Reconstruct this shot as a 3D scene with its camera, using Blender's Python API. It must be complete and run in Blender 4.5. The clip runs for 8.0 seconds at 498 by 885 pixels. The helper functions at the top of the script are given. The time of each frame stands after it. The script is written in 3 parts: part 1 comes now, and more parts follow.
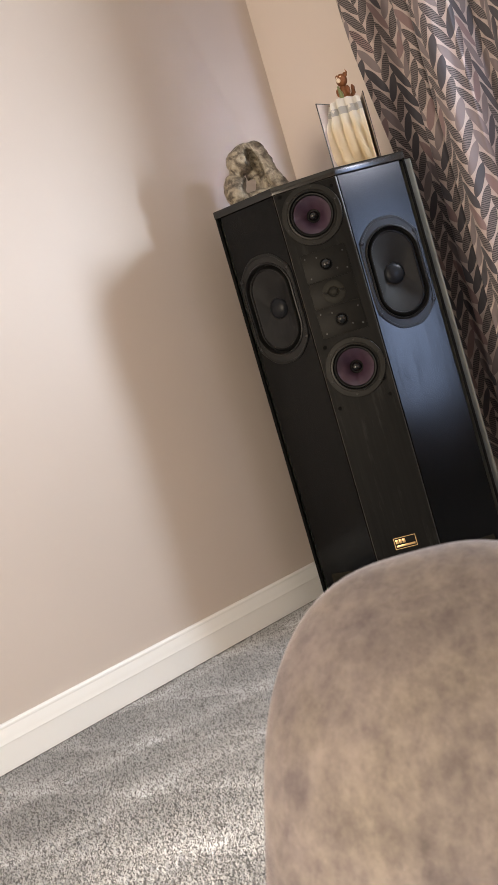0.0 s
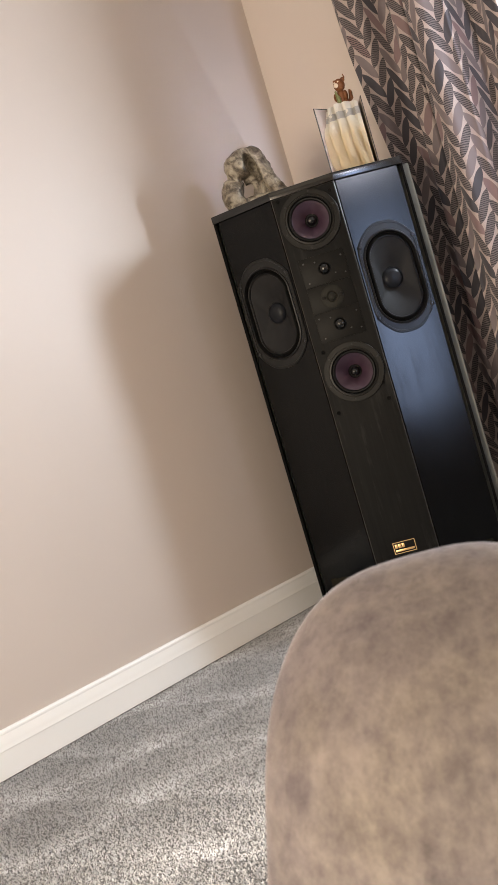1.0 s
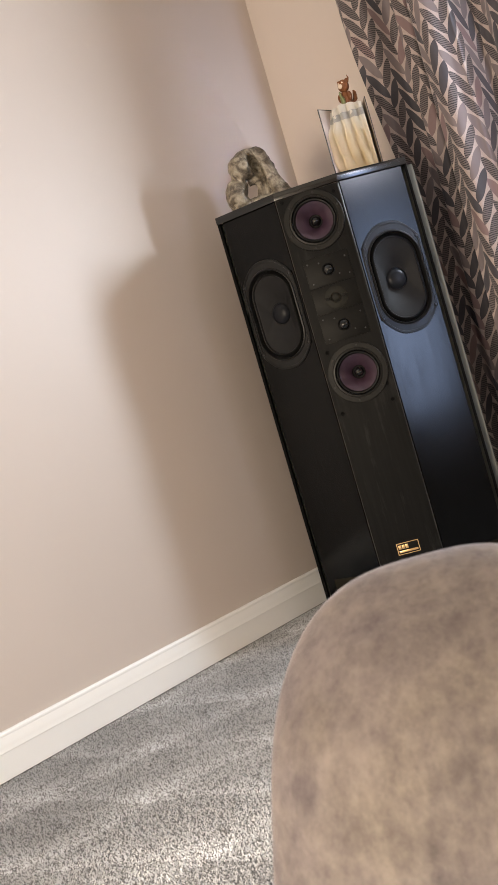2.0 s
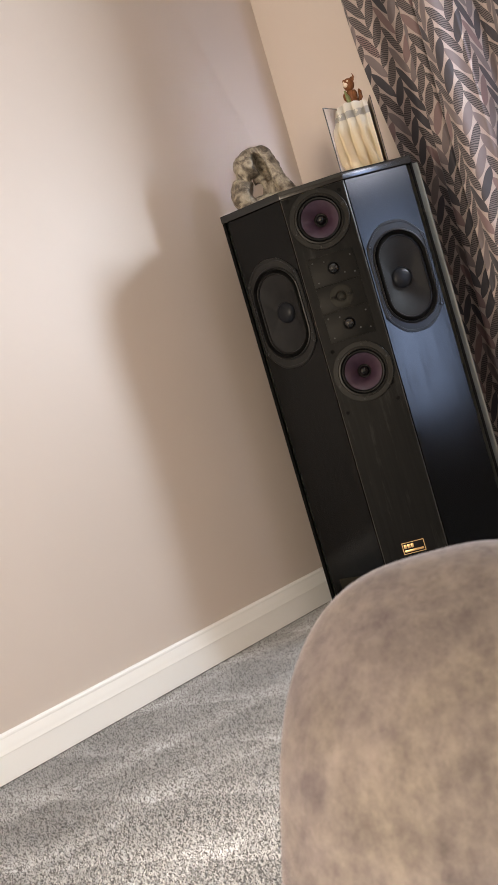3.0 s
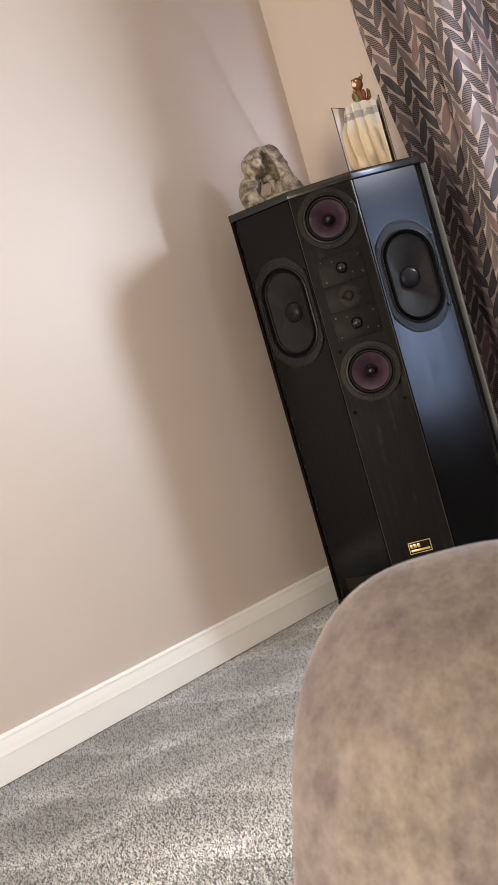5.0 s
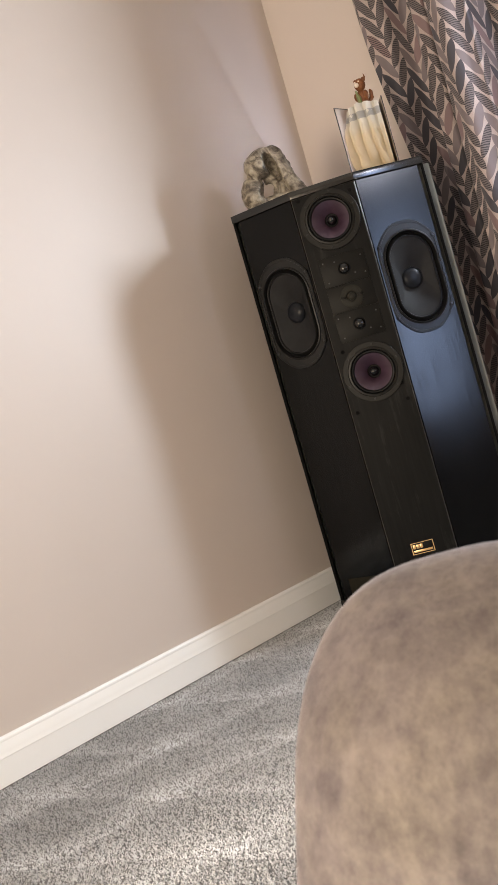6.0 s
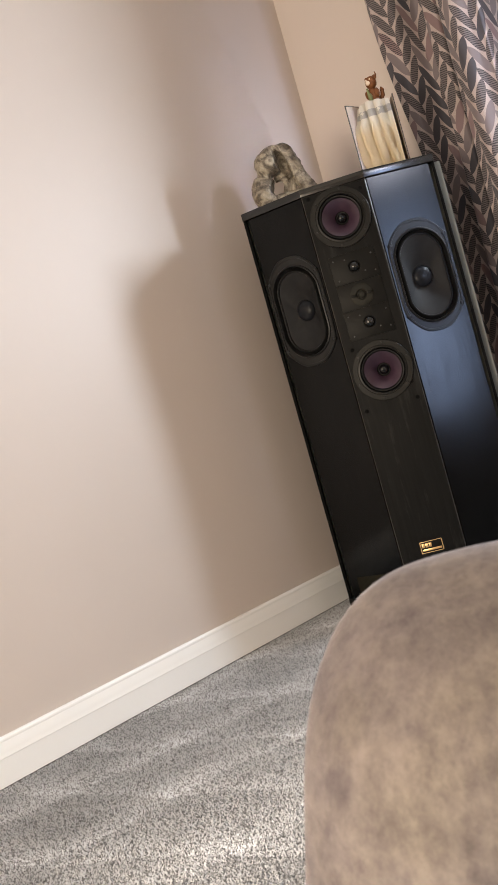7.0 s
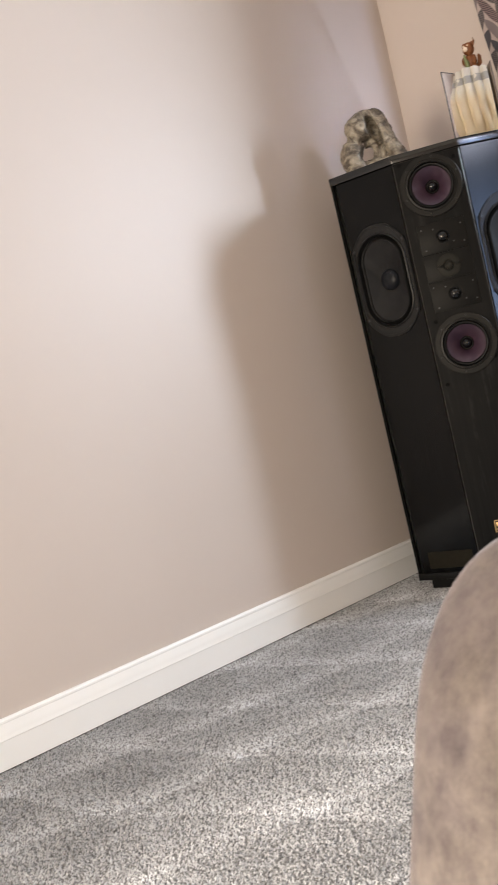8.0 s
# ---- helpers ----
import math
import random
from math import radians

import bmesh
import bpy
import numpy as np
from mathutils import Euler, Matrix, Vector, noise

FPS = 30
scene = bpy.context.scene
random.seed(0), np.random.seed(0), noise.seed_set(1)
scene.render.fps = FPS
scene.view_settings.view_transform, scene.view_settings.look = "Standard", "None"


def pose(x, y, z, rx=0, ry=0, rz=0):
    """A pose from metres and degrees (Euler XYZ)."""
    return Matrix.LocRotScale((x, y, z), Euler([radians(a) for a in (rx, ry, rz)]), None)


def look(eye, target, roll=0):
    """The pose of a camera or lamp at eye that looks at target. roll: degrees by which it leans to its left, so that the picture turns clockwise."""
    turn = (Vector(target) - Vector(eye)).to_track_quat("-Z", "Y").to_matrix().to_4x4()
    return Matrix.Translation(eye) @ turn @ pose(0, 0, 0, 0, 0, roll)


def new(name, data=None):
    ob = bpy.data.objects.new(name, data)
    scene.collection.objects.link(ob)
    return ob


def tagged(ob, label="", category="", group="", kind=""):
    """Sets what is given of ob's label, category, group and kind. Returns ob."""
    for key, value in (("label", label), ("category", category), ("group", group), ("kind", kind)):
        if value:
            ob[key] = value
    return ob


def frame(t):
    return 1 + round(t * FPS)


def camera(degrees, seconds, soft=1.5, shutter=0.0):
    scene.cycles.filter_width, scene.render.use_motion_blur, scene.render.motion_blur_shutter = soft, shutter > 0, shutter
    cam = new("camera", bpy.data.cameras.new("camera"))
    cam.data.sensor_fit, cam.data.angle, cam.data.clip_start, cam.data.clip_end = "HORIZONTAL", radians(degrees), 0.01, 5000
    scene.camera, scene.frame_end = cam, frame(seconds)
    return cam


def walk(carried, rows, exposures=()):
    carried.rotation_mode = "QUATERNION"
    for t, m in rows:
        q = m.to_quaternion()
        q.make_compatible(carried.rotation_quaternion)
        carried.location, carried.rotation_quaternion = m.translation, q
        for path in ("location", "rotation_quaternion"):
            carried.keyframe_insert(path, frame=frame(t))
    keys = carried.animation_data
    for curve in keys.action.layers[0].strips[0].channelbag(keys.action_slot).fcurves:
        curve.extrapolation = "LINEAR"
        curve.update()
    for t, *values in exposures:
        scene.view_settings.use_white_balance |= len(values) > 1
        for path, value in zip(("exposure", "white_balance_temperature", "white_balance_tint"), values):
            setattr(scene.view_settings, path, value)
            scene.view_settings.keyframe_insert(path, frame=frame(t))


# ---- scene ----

# ---- camera and walk ----
cam = camera(26.0, 8.0, soft=1.0, shutter=0.3)
cam.data.dof.use_dof = True
cam.data.dof.focus_distance = 3.2
cam.data.dof.aperture_fstop = 19.0

# seconds, x, y, z, yaw, pitch, roll
PATH = [
    (0.0, 0.2787, -3.1008, 0.7404, 11.654, -3.143, -16.291),
    (0.5, 0.2781, -3.1012, 0.7413, 11.541, -3.065, -16.364),
    (1.0, 0.2748, -3.0973, 0.7370, 11.458, -2.852, -16.454),
    (1.5, 0.2737, -3.1003, 0.7398, 11.501, -2.831, -16.404),
    (3.0, 0.2650, -3.0953, 0.7353, 11.746, -2.703, -16.386),
    (3.5, 0.2633, -3.0981, 0.7368, 11.810, -2.739, -16.308),
    (4.0, 0.2616, -3.0964, 0.7358, 11.871, -2.724, -16.260),
    (4.5, 0.2573, -3.0980, 0.7371, 11.883, -2.712, -16.133),
    (6.0, 0.2554, -3.1001, 0.7376, 12.049, -2.619, -16.133),
    (6.5, 0.2551, -3.0996, 0.7372, 12.142, -2.584, -16.120),
    (7.0, 0.2527, -3.0994, 0.7372, 12.502, -2.593, -15.858),
    (7.5, 0.2498, -3.0992, 0.7373, 13.866, -2.822, -14.999),
    (8.0, 0.1769, -3.0952, 0.7223, 15.512, -3.063, -13.202),
]
walk(cam, [(t, pose(x, y, z, 90 + p, 0, w) @ pose(0, 0, 0, 0, 0, r)) for t, x, y, z, w, p, r in PATH],
     exposures=[(0.0, 0.10, 6500, 10), (6.8, 0.10, 6500, 10), (8.0, 0.11, 6220, 10)])

# The room's own axes: x along the window wall from the corner, y into that wall, z up.
ROOM = pose(-0.090, 0.793, 0, 0, 0, -31.1)
ROOM_W, ROOM_L, ROOM_H = 4.0, 6.2, 2.4
WIN1 = (1.07, 1.31, 1.27, 1.58)       # in the window wall: from, to, sill, head
WIN2 = (-1.26, -0.86, 0.30, 2.20)     # in the east wall
FILL_DOOR = (0.90, 2.30, 0.03, 1.45)       # glazed doors behind the camera, unseen, added for warm fill light

# ---- world and lights ----
world = bpy.data.worlds.new("sky")
scene.world = world
world.use_nodes = True
sky = world.node_tree.nodes.new("ShaderNodeTexSky")
sky.sky_type = "NISHITA"
sky.sun_disc = False
sky.sun_elevation = radians(16)
sky.sun_rotation = radians(218)
world.node_tree.links.new(sky.outputs[0], world.node_tree.nodes["Background"].inputs[0])
world.node_tree.nodes["Background"].inputs[1].default_value = 0.12


def window_or_fill_light(name, m, width, height, power, colour):
    data = bpy.data.lights.new(name, "AREA")
    data.shape, data.size, data.size_y, data.energy, data.color = "RECTANGLE", width, height, power, colour
    ob = new(name, data)
    ob.matrix_world = m
    return ob


window_or_fill_light("window_or_fill_light", ROOM @ pose((WIN1[0] + WIN1[1]) / 2, 0.025, (WIN1[2] + WIN1[3]) / 2, -71, 0, 0),
             WIN1[1] - WIN1[0], WIN1[3] - WIN1[2], 50, (0.79, 0.895, 1.0))
# narrow side window: lamp turned and its spread cut to spare the plain wall
slant_light = window_or_fill_light("window_or_fill_light", ROOM @ pose(ROOM_W + 0.04, (WIN2[0] + WIN2[1]) / 2, (WIN2[2] + WIN2[3]) / 2, 88.6, 0, 76.8),
                           WIN2[1] - WIN2[0], WIN2[3] - WIN2[2], 0.90, (0.50, 0.65, 1.0))
slant_light.data.spread = radians(17)
# second, whiter lamp for the sky in that window's top, spread cut likewise
sky_light = window_or_fill_light("window_or_fill_light", ROOM @ pose(ROOM_W + 0.045, (WIN2[0] + WIN2[1]) / 2, 1.98, 82, 0, 77.0),
                         WIN2[1] - WIN2[0], 0.40, 0.46, (0.86, 0.87, 1.0))
sky_light.data.spread = radians(15)
# warm fill lamp in the unseen doors, added to brighten the room
window_or_fill_light("window_or_fill_light", ROOM @ pose((FILL_DOOR[0] + FILL_DOOR[1]) / 2, -ROOM_L - 0.04, (FILL_DOOR[2] + FILL_DOOR[3]) / 2, 90, 0, 0),
             FILL_DOOR[1] - FILL_DOOR[0], FILL_DOOR[3] - FILL_DOOR[2], 168, (1.0, 0.846, 0.66))

# low hazy sun through the added doors behind the camera
sun = new("sun", bpy.data.lights.new("sun", "SUN"))
sun.data.energy, sun.data.angle, sun.data.color = 5.0, radians(7), (1.0, 0.87, 0.73)
sun.matrix_world = look((0, 0, 0), ROOM.to_3x3() @ Vector((-0.06, 1.0, -0.285)))


# ---- materials ----
def nodes_of(name, rough=0.6, metal=0.0):
    m = bpy.data.materials.new(name)
    m.use_nodes = True
    t = m.node_tree
    b = t.nodes["Principled BSDF"]
    b.inputs["Roughness"].default_value = rough
    b.inputs["Metallic"].default_value = metal
    return m, t, b


def math_node(t, op, a, b=None, c=None, clamp=False):
    n = t.nodes.new("ShaderNodeMath")
    n.operation, n.use_clamp = op, clamp
    for i, v in enumerate((a, b, c)):
        if v is None:
            continue
        if isinstance(v, (int, float)):
            n.inputs[i].default_value = v
        else:
            t.links.new(v, n.inputs[i])
    return n.outputs[0]


def noise_out(t, scale, detail=3.0, stretch=(1, 1, 1), coord="Object", rough=0.55):
    tc = t.nodes.new("ShaderNodeTexCoord")
    mp = t.nodes.new("ShaderNodeMapping")
    mp.inputs["Scale"].default_value = stretch
    n = t.nodes.new("ShaderNodeTexNoise")
    n.inputs["Scale"].default_value, n.inputs["Detail"].default_value, n.inputs["Roughness"].default_value = scale, detail, rough
    t.links.new(tc.outputs[coord], mp.inputs[0])
    t.links.new(mp.outputs[0], n.inputs["Vector"])
    return n.outputs["Fac"]


def ramp(t, fac, *stops):
    r = t.nodes.new("ShaderNodeValToRGB")
    while len(r.color_ramp.elements) < len(stops):
        r.color_ramp.elements.new(0.5)
    for e, (p, c) in zip(r.color_ramp.elements, stops):
        e.position, e.color = p, (*c, 1)
    t.links.new(fac, r.inputs[0])
    return r.outputs[0]


def mix(t, fac, a, b, kind="MIX"):
    n = t.nodes.new("ShaderNodeMix")
    n.data_type, n.blend_type = "RGBA", kind
    for i, v in ((0, fac), (6, a), (7, b)):
        if isinstance(v, (int, float)):
            n.inputs[i].default_value = v
        elif isinstance(v, tuple):
            n.inputs[i].default_value = (*v, 1)
        else:
            t.links.new(v, n.inputs[i])
    return n.outputs[2]


def bump(t, b, height, strength=0.3, distance=0.002):
    n = t.nodes.new("ShaderNodeBump")
    n.inputs["Strength"].default_value, n.inputs["Distance"].default_value = strength, distance
    t.links.new(height, n.inputs["Height"])
    t.links.new(n.outputs[0], b.inputs["Normal"])


def surface(name, c1, c2, scale=8.0, rough=0.6, stretch=(1, 1, 1), grain=0.0, grain_scale=200.0, metal=0.0, vary=0.1, depth=0.001, spec=0.5):
    """Two-tone surface with a fine grain in relief and an uneven gloss."""
    m, t, b = nodes_of(name, rough, metal)
    b.inputs["Specular IOR Level"].default_value = spec
    big = noise_out(t, scale, 4, stretch)
    fine = noise_out(t, grain_scale, 2, stretch)
    col = ramp(t, big, (0.3, c1), (0.7, c2))
    t.links.new(mix(t, 0.25, col, ramp(t, fine, (0.3, c1), (0.7, c2))), b.inputs["Base Color"])
    if vary:
        t.links.new(math_node(t, "ADD", math_node(t, "MULTIPLY", big, vary), rough - vary / 2), b.inputs["Roughness"])
    if grain:
        bump(t, b, fine, grain, depth)
    return m


WALL = surface("wall_paint", (0.602, 0.525, 0.474), (0.632, 0.551, 0.500), 1.5, 0.55, grain=0.12, grain_scale=260, vary=0.08, depth=0.0006)
CEILING = surface("ceiling_paint", (0.78, 0.77, 0.75), (0.82, 0.81, 0.79), 2, 0.8, grain=0.1)
SKIRTING = surface("skirting_gloss", (0.90, 0.895, 0.885), (0.92, 0.915, 0.905), 6, 0.30, grain=0.04, grain_scale=90, vary=0.1)
CARPET = surface("carpet_backing", (0.12, 0.12, 0.12), (0.30, 0.30, 0.30), 160, 0.95, grain=0.8, grain_scale=220, depth=0.004, spec=0.1)
FRAME_WHITE = surface("window_plastic", (0.78, 0.78, 0.78), (0.82, 0.82, 0.82), 5, 0.35)
BLACK_LACQUER = surface("black_lacquer", (0.005, 0.005, 0.005), (0.008, 0.008, 0.008), 20, 0.30, (1, 1, 0.15), 0.10, 180, vary=0.12, depth=0.0005, spec=0.14)
METAL_DARK = surface("black_metal", (0.005, 0.005, 0.005), (0.010, 0.010, 0.010), 60, 0.34, grain=0.015, grain_scale=500, spec=0.26)
MATTE_BLACK = surface("dull_black_edge", (0.002, 0.002, 0.002), (0.004, 0.004, 0.004), 40, 0.7, spec=0.05)
RUBBER = surface("black_rubber", (0.004, 0.004, 0.004), (0.008, 0.008, 0.008), 40, 0.45, spec=0.14)
CONE_BLACK = surface("black_cone", (0.010, 0.010, 0.011), (0.018, 0.018, 0.019), 30, 0.60, grain=0.1, grain_scale=400, spec=0.14)
CAP_BLACK = surface("black_cap", (0.007, 0.008, 0.010), (0.013, 0.014, 0.018), 30, 0.34, spec=0.14)
DOME = surface("gloss_dome", (0.004, 0.004, 0.004), (0.007, 0.007, 0.007), 30, 0.14)
PURPLE = surface("purple_cone", (0.032, 0.016, 0.028), (0.060, 0.034, 0.052), 25, 0.32, grain=0.06, grain_scale=500, spec=0.5)
EDGE_WORN = surface("rubbed_edge", (0.014, 0.013, 0.012), (0.055, 0.051, 0.046), 40, 0.4, (1, 1, 0.3), 0.2, 200, spec=0.3)
SIDE_VINYL = surface("dark_grey_vinyl", (0.10, 0.10, 0.086), (0.17, 0.17, 0.148), 30, 0.5, (1, 1, 0.3), 0.2, 200, spec=0.2)
FOAM = surface("olive_foam", (0.010, 0.009, 0.006), (0.016, 0.014, 0.010), 90, 0.9, grain=0.6, grain_scale=320, spec=0.1)
GOLD = surface("brass", (0.62, 0.40, 0.18), (0.75, 0.50, 0.24), 40, 0.30, metal=1.0)
SCREW = surface("screw_steel", (0.05, 0.05, 0.055), (0.09, 0.09, 0.095), 100, 0.35, metal=1.0)
MID_FLANGE = surface("satin_black_metal", (0.0065, 0.0062, 0.0056), (0.0105, 0.010, 0.009), 60, 0.34, grain=0.02, grain_scale=500, spec=0.13)
RING_DULL = surface("dull_olive_metal", (0.012, 0.0115, 0.009), (0.022, 0.021, 0.017), 40, 0.5, grain=0.1, grain_scale=300, spec=0.10)
PLATE = surface("worn_black_plate", (0.005, 0.005, 0.0045), (0.010, 0.0095, 0.0085), 18, 0.42, grain=0.15, grain_scale=240, spec=0.08)


def ash(name, c1, c2, rough, scuff, spec):
    """Black-stained ash: long vertical pores, brushed wear."""
    m, t, b = nodes_of(name, rough)
    b.inputs["Specular IOR Level"].default_value = spec
    pores = noise_out(t, 90, 4, (1, 1, 0.05), rough=0.65)
    cloud = noise_out(t, 7, 4, (1, 1, 0.4))
    streak = noise_out(t, 26, 5, (1, 1, 0.16), rough=0.7)
    wear = ramp(t, streak, (0.55, (0, 0, 0)), (0.72, (scuff, scuff, scuff)))
    col = ramp(t, pores, (0.35, c1), (0.7, c2))
    t.links.new(mix(t, wear, col, (0.056, 0.054, 0.051)), b.inputs["Base Color"])
    flecks = ramp(t, streak, (0.55, (0, 0, 0)), (0.72, (0.06, 0.06, 0.06)))
    t.links.new(math_node(t, "ADD", math_node(t, "ADD", math_node(t, "MULTIPLY", cloud, 0.10), rough - 0.05), flecks), b.inputs["Roughness"])
    bump(t, b, math_node(t, "ADD", pores, streak), 0.14, 0.0006)
    return m


ASH = ash("black_ash", (0.0015, 0.0015, 0.0015), (0.0040, 0.0040, 0.0040), 0.145, 0.03, 0.16)
ASH_TOP = ash("rubbed_black_ash", (0.003, 0.003, 0.003), (0.008, 0.008, 0.008), 0.17, 0.10, 0.50)
ASH_WORN = ash("worn_black_ash", (0.0028, 0.0028, 0.0028), (0.0068, 0.0067, 0.0065), 0.40, 0.38, 0.07)


def carpet_pile_material():
    m, t, b = nodes_of("grey_wool_pile", 0.95)
    g = t.nodes.new("ShaderNodeNewGeometry")
    col = ramp(t, g.outputs["Random Per Island"], (0.0, (0.17, 0.17, 0.176)), (0.24, (0.48, 0.48, 0.49)), (0.46, (0.83, 0.845, 0.88)), (1.0, (0.93, 0.945, 0.97)))
    # crossing strokes of the cleaner in the pile: each a pale ridge that fades to one side
    sweep = noise_out(t, 2.6, 3, (1.6, 1.2, 1.0))
    tone = ramp(t, sweep, (0.40, (0.86, 0.86, 0.86)), (0.58, (1.0, 1.0, 1.0)))
    col = mix(t, 1.0, col, tone, "MULTIPLY")
    for turn, scale, wander in ((78, 1.15, 2.6), (12, 0.95, 3.4)):
        tc = t.nodes.new("ShaderNodeTexCoord")
        mp = t.nodes.new("ShaderNodeMapping")
        mp.inputs["Rotation"].default_value = (0, 0, radians(turn))
        wave = t.nodes.new("ShaderNodeTexWave")
        wave.wave_profile = "SAW"
        wave.inputs["Scale"].default_value, wave.inputs["Distortion"].default_value = scale, wander
        wave.inputs["Detail"].default_value, wave.inputs["Detail Scale"].default_value = 2.0, 1.3
        t.links.new(tc.outputs["Object"], mp.inputs[0])
        t.links.new(mp.outputs[0], wave.inputs["Vector"])
        ridge = ramp(t, wave.outputs["Fac"], (0.62, (0.80, 0.80, 0.80)), (0.95, (1.0, 1.0, 1.0)))
        col = mix(t, 1.0, col, ridge, "MULTIPLY")
    t.links.new(col, b.inputs["Base Color"])
    b.inputs["Sheen Weight"].default_value = 0.25
    b.inputs["Specular IOR Level"].default_value = 0.1
    return m


PILE = carpet_pile_material()


def velvet_material():
    """Crushed velvet: the pile lies this way and that, so that it goes from mauve grey to cream in patches."""
    m, t, b = nodes_of("mushroom_velvet", 0.85)
    broad = noise_out(t, 7, 4, (1, 1, 0.8), rough=0.6)
    big = noise_out(t, 17, 6, (1, 1, 0.8), rough=0.72)
    small = noise_out(t, 60, 5, (1, 1, 0.65), rough=0.7)
    fibre = noise_out(t, 700, 2)
    a = ramp(t, big, (0.35, (0.100, 0.087, 0.086)), (0.61, (0.245, 0.217, 0.200)))
    c = ramp(t, small, (0.36, (0.090, 0.078, 0.078)), (0.64, (0.235, 0.208, 0.192)))
    nap = ramp(t, broad, (0.38, (0.80, 0.78, 0.82)), (0.62, (0.99, 0.97, 0.91)))
    t.links.new(mix(t, 1.0, mix(t, 0.42, a, c), nap, "MULTIPLY"), b.inputs["Base Color"])
    b.inputs["Sheen Weight"].default_value = 0.5
    b.inputs["Sheen Roughness"].default_value = 0.45
    b.inputs["Sheen Tint"].default_value = (0.80, 0.77, 0.86, 1)
    b.inputs["Specular IOR Level"].default_value = 0.15
    bump(t, b, math_node(t, "ADD", big, math_node(t, "ADD", math_node(t, "MULTIPLY", small, 0.6), math_node(t, "MULTIPLY", fibre, 0.12))), 0.5, 0.005)
    return m


VELVET = velvet_material()
LEG_WOOD = surface("dark_leg_wood", (0.05, 0.03, 0.02), (0.09, 0.055, 0.035), 14, 0.4, (1, 1, 0.1), 0.1)


def leaf_cloth(name):
    """Woven cloth with columns of slanting leaves, pale outlines, some leaves hatched. The cloth's own flat coordinates in metres."""
    m, t, b = nodes_of(name, 0.75)
    uv = t.nodes.new("ShaderNodeUVMap")
    uv.uv_map = "cloth"
    sep = t.nodes.new("ShaderNodeSeparateXYZ")
    t.links.new(uv.outputs[0], sep.inputs[0])
    wob = noise_out(t, 4, 2)
    across = math_node(t, "ADD", sep.outputs[0], math_node(t, "MULTIPLY", wob, 0.010))
    up = sep.outputs[1]
    column, pitch, slant = 0.0437, 0.0655, radians(26)
    half_long, half_wide = 0.0540, 0.0138
    ripple = math_node(t, "ADD", up, math_node(t, "ADD", math_node(t, "MULTIPLY", wob, 0.03), math_node(t, "MULTIPLY", noise_out(t, 60, 2), 0.006)))
    hatch_wave = math_node(t, "GREATER_THAN", math_node(t, "SINE", math_node(t, "MULTIPLY", ripple, 2 * math.pi / 0.0062)), 0.25)

    def lattice(x0, y0, lean):
        """Every other column, its leaves leaning alike: how far inside a leaf, and that leaf's colour."""
        x = math_node(t, "DIVIDE", math_node(t, "SUBTRACT", across, x0), 2 * column)
        i = math_node(t, "FLOOR", math_node(t, "ADD", x, 0.5))
        dx = math_node(t, "MULTIPLY", math_node(t, "SUBTRACT", x, i), 2 * column)
        rise = math_node(t, "MULTIPLY", dx, lean / math.tan(slant))
        v = math_node(t, "DIVIDE", math_node(t, "SUBTRACT", math_node(t, "SUBTRACT", up, y0), rise), pitch)
        j = math_node(t, "FLOOR", math_node(t, "ADD", v, 0.5))
        dy = math_node(t, "ADD", math_node(t, "MULTIPLY", math_node(t, "SUBTRACT", v, j), pitch), rise)
        # along and across the leaf: two arcs that meet in a point at either end
        along = math_node(t, "ADD", math_node(t, "MULTIPLY", dx, lean * math.sin(slant)), math_node(t, "MULTIPLY", dy, math.cos(slant)))
        off = math_node(t, "SUBTRACT", math_node(t, "MULTIPLY", dx, math.cos(slant)), math_node(t, "MULTIPLY", dy, lean * math.sin(slant)))
        belly = math_node(t, "SUBTRACT", half_wide, math_node(t, "MULTIPLY", math_node(t, "POWER", math_node(t, "ABSOLUTE", math_node(t, "DIVIDE", along, half_long)), 3.3), half_wide))
        inside = math_node(t, "MULTIPLY", math_node(t, "SUBTRACT", belly, math_node(t, "ABSOLUTE", off)), 1100.0, clamp=True)
        cell = t.nodes.new("ShaderNodeCombineXYZ")
        t.links.new(i, cell.inputs[0])
        t.links.new(j, cell.inputs[1])
        cell.inputs[2].default_value = lean
        rnd = t.nodes.new("ShaderNodeTexWhiteNoise")
        t.links.new(cell.outputs[0], rnd.inputs["Vector"])
        pick = t.nodes.new("ShaderNodeValToRGB")
        pick.color_ramp.interpolation = "CONSTANT"
        tones = ((0.0, (0.052, 0.048, 0.058)), (0.16, (0.175, 0.143, 0.148)), (0.32, (0.205, 0.138, 0.140)), (0.44, (0.140, 0.116, 0.118)))
        while len(pick.color_ramp.elements) < len(tones):
            pick.color_ramp.elements.new(0.5)
        for e, (p, c) in zip(pick.color_ramp.elements, tones):
            e.position, e.color = p, (*c, 1)
        t.links.new(rnd.outputs["Value"], pick.inputs[0])
        hatch = math_node(t, "MULTIPLY", hatch_wave, math_node(t, "GREATER_THAN", rnd.outputs["Value"], 0.44))
        return inside, mix(t, hatch, pick.outputs[0], (0.030, 0.028, 0.030))
    in_a, leaf_a = lattice(0.0, 0.0, 1.0)
    in_b, leaf_b = lattice(column, pitch / 2, -1.0)
    inside = math_node(t, "MAXIMUM", in_a, in_b)
    leaf = mix(t, in_a, leaf_b, leaf_a)
    pale = ramp(t, noise_out(t, 500, 2), (0.3, (0.37, 0.300, 0.275)), (0.7, (0.46, 0.380, 0.350)))
    t.links.new(mix(t, inside, pale, leaf), b.inputs["Base Color"])
    b.inputs["Sheen Weight"].default_value = 0.2
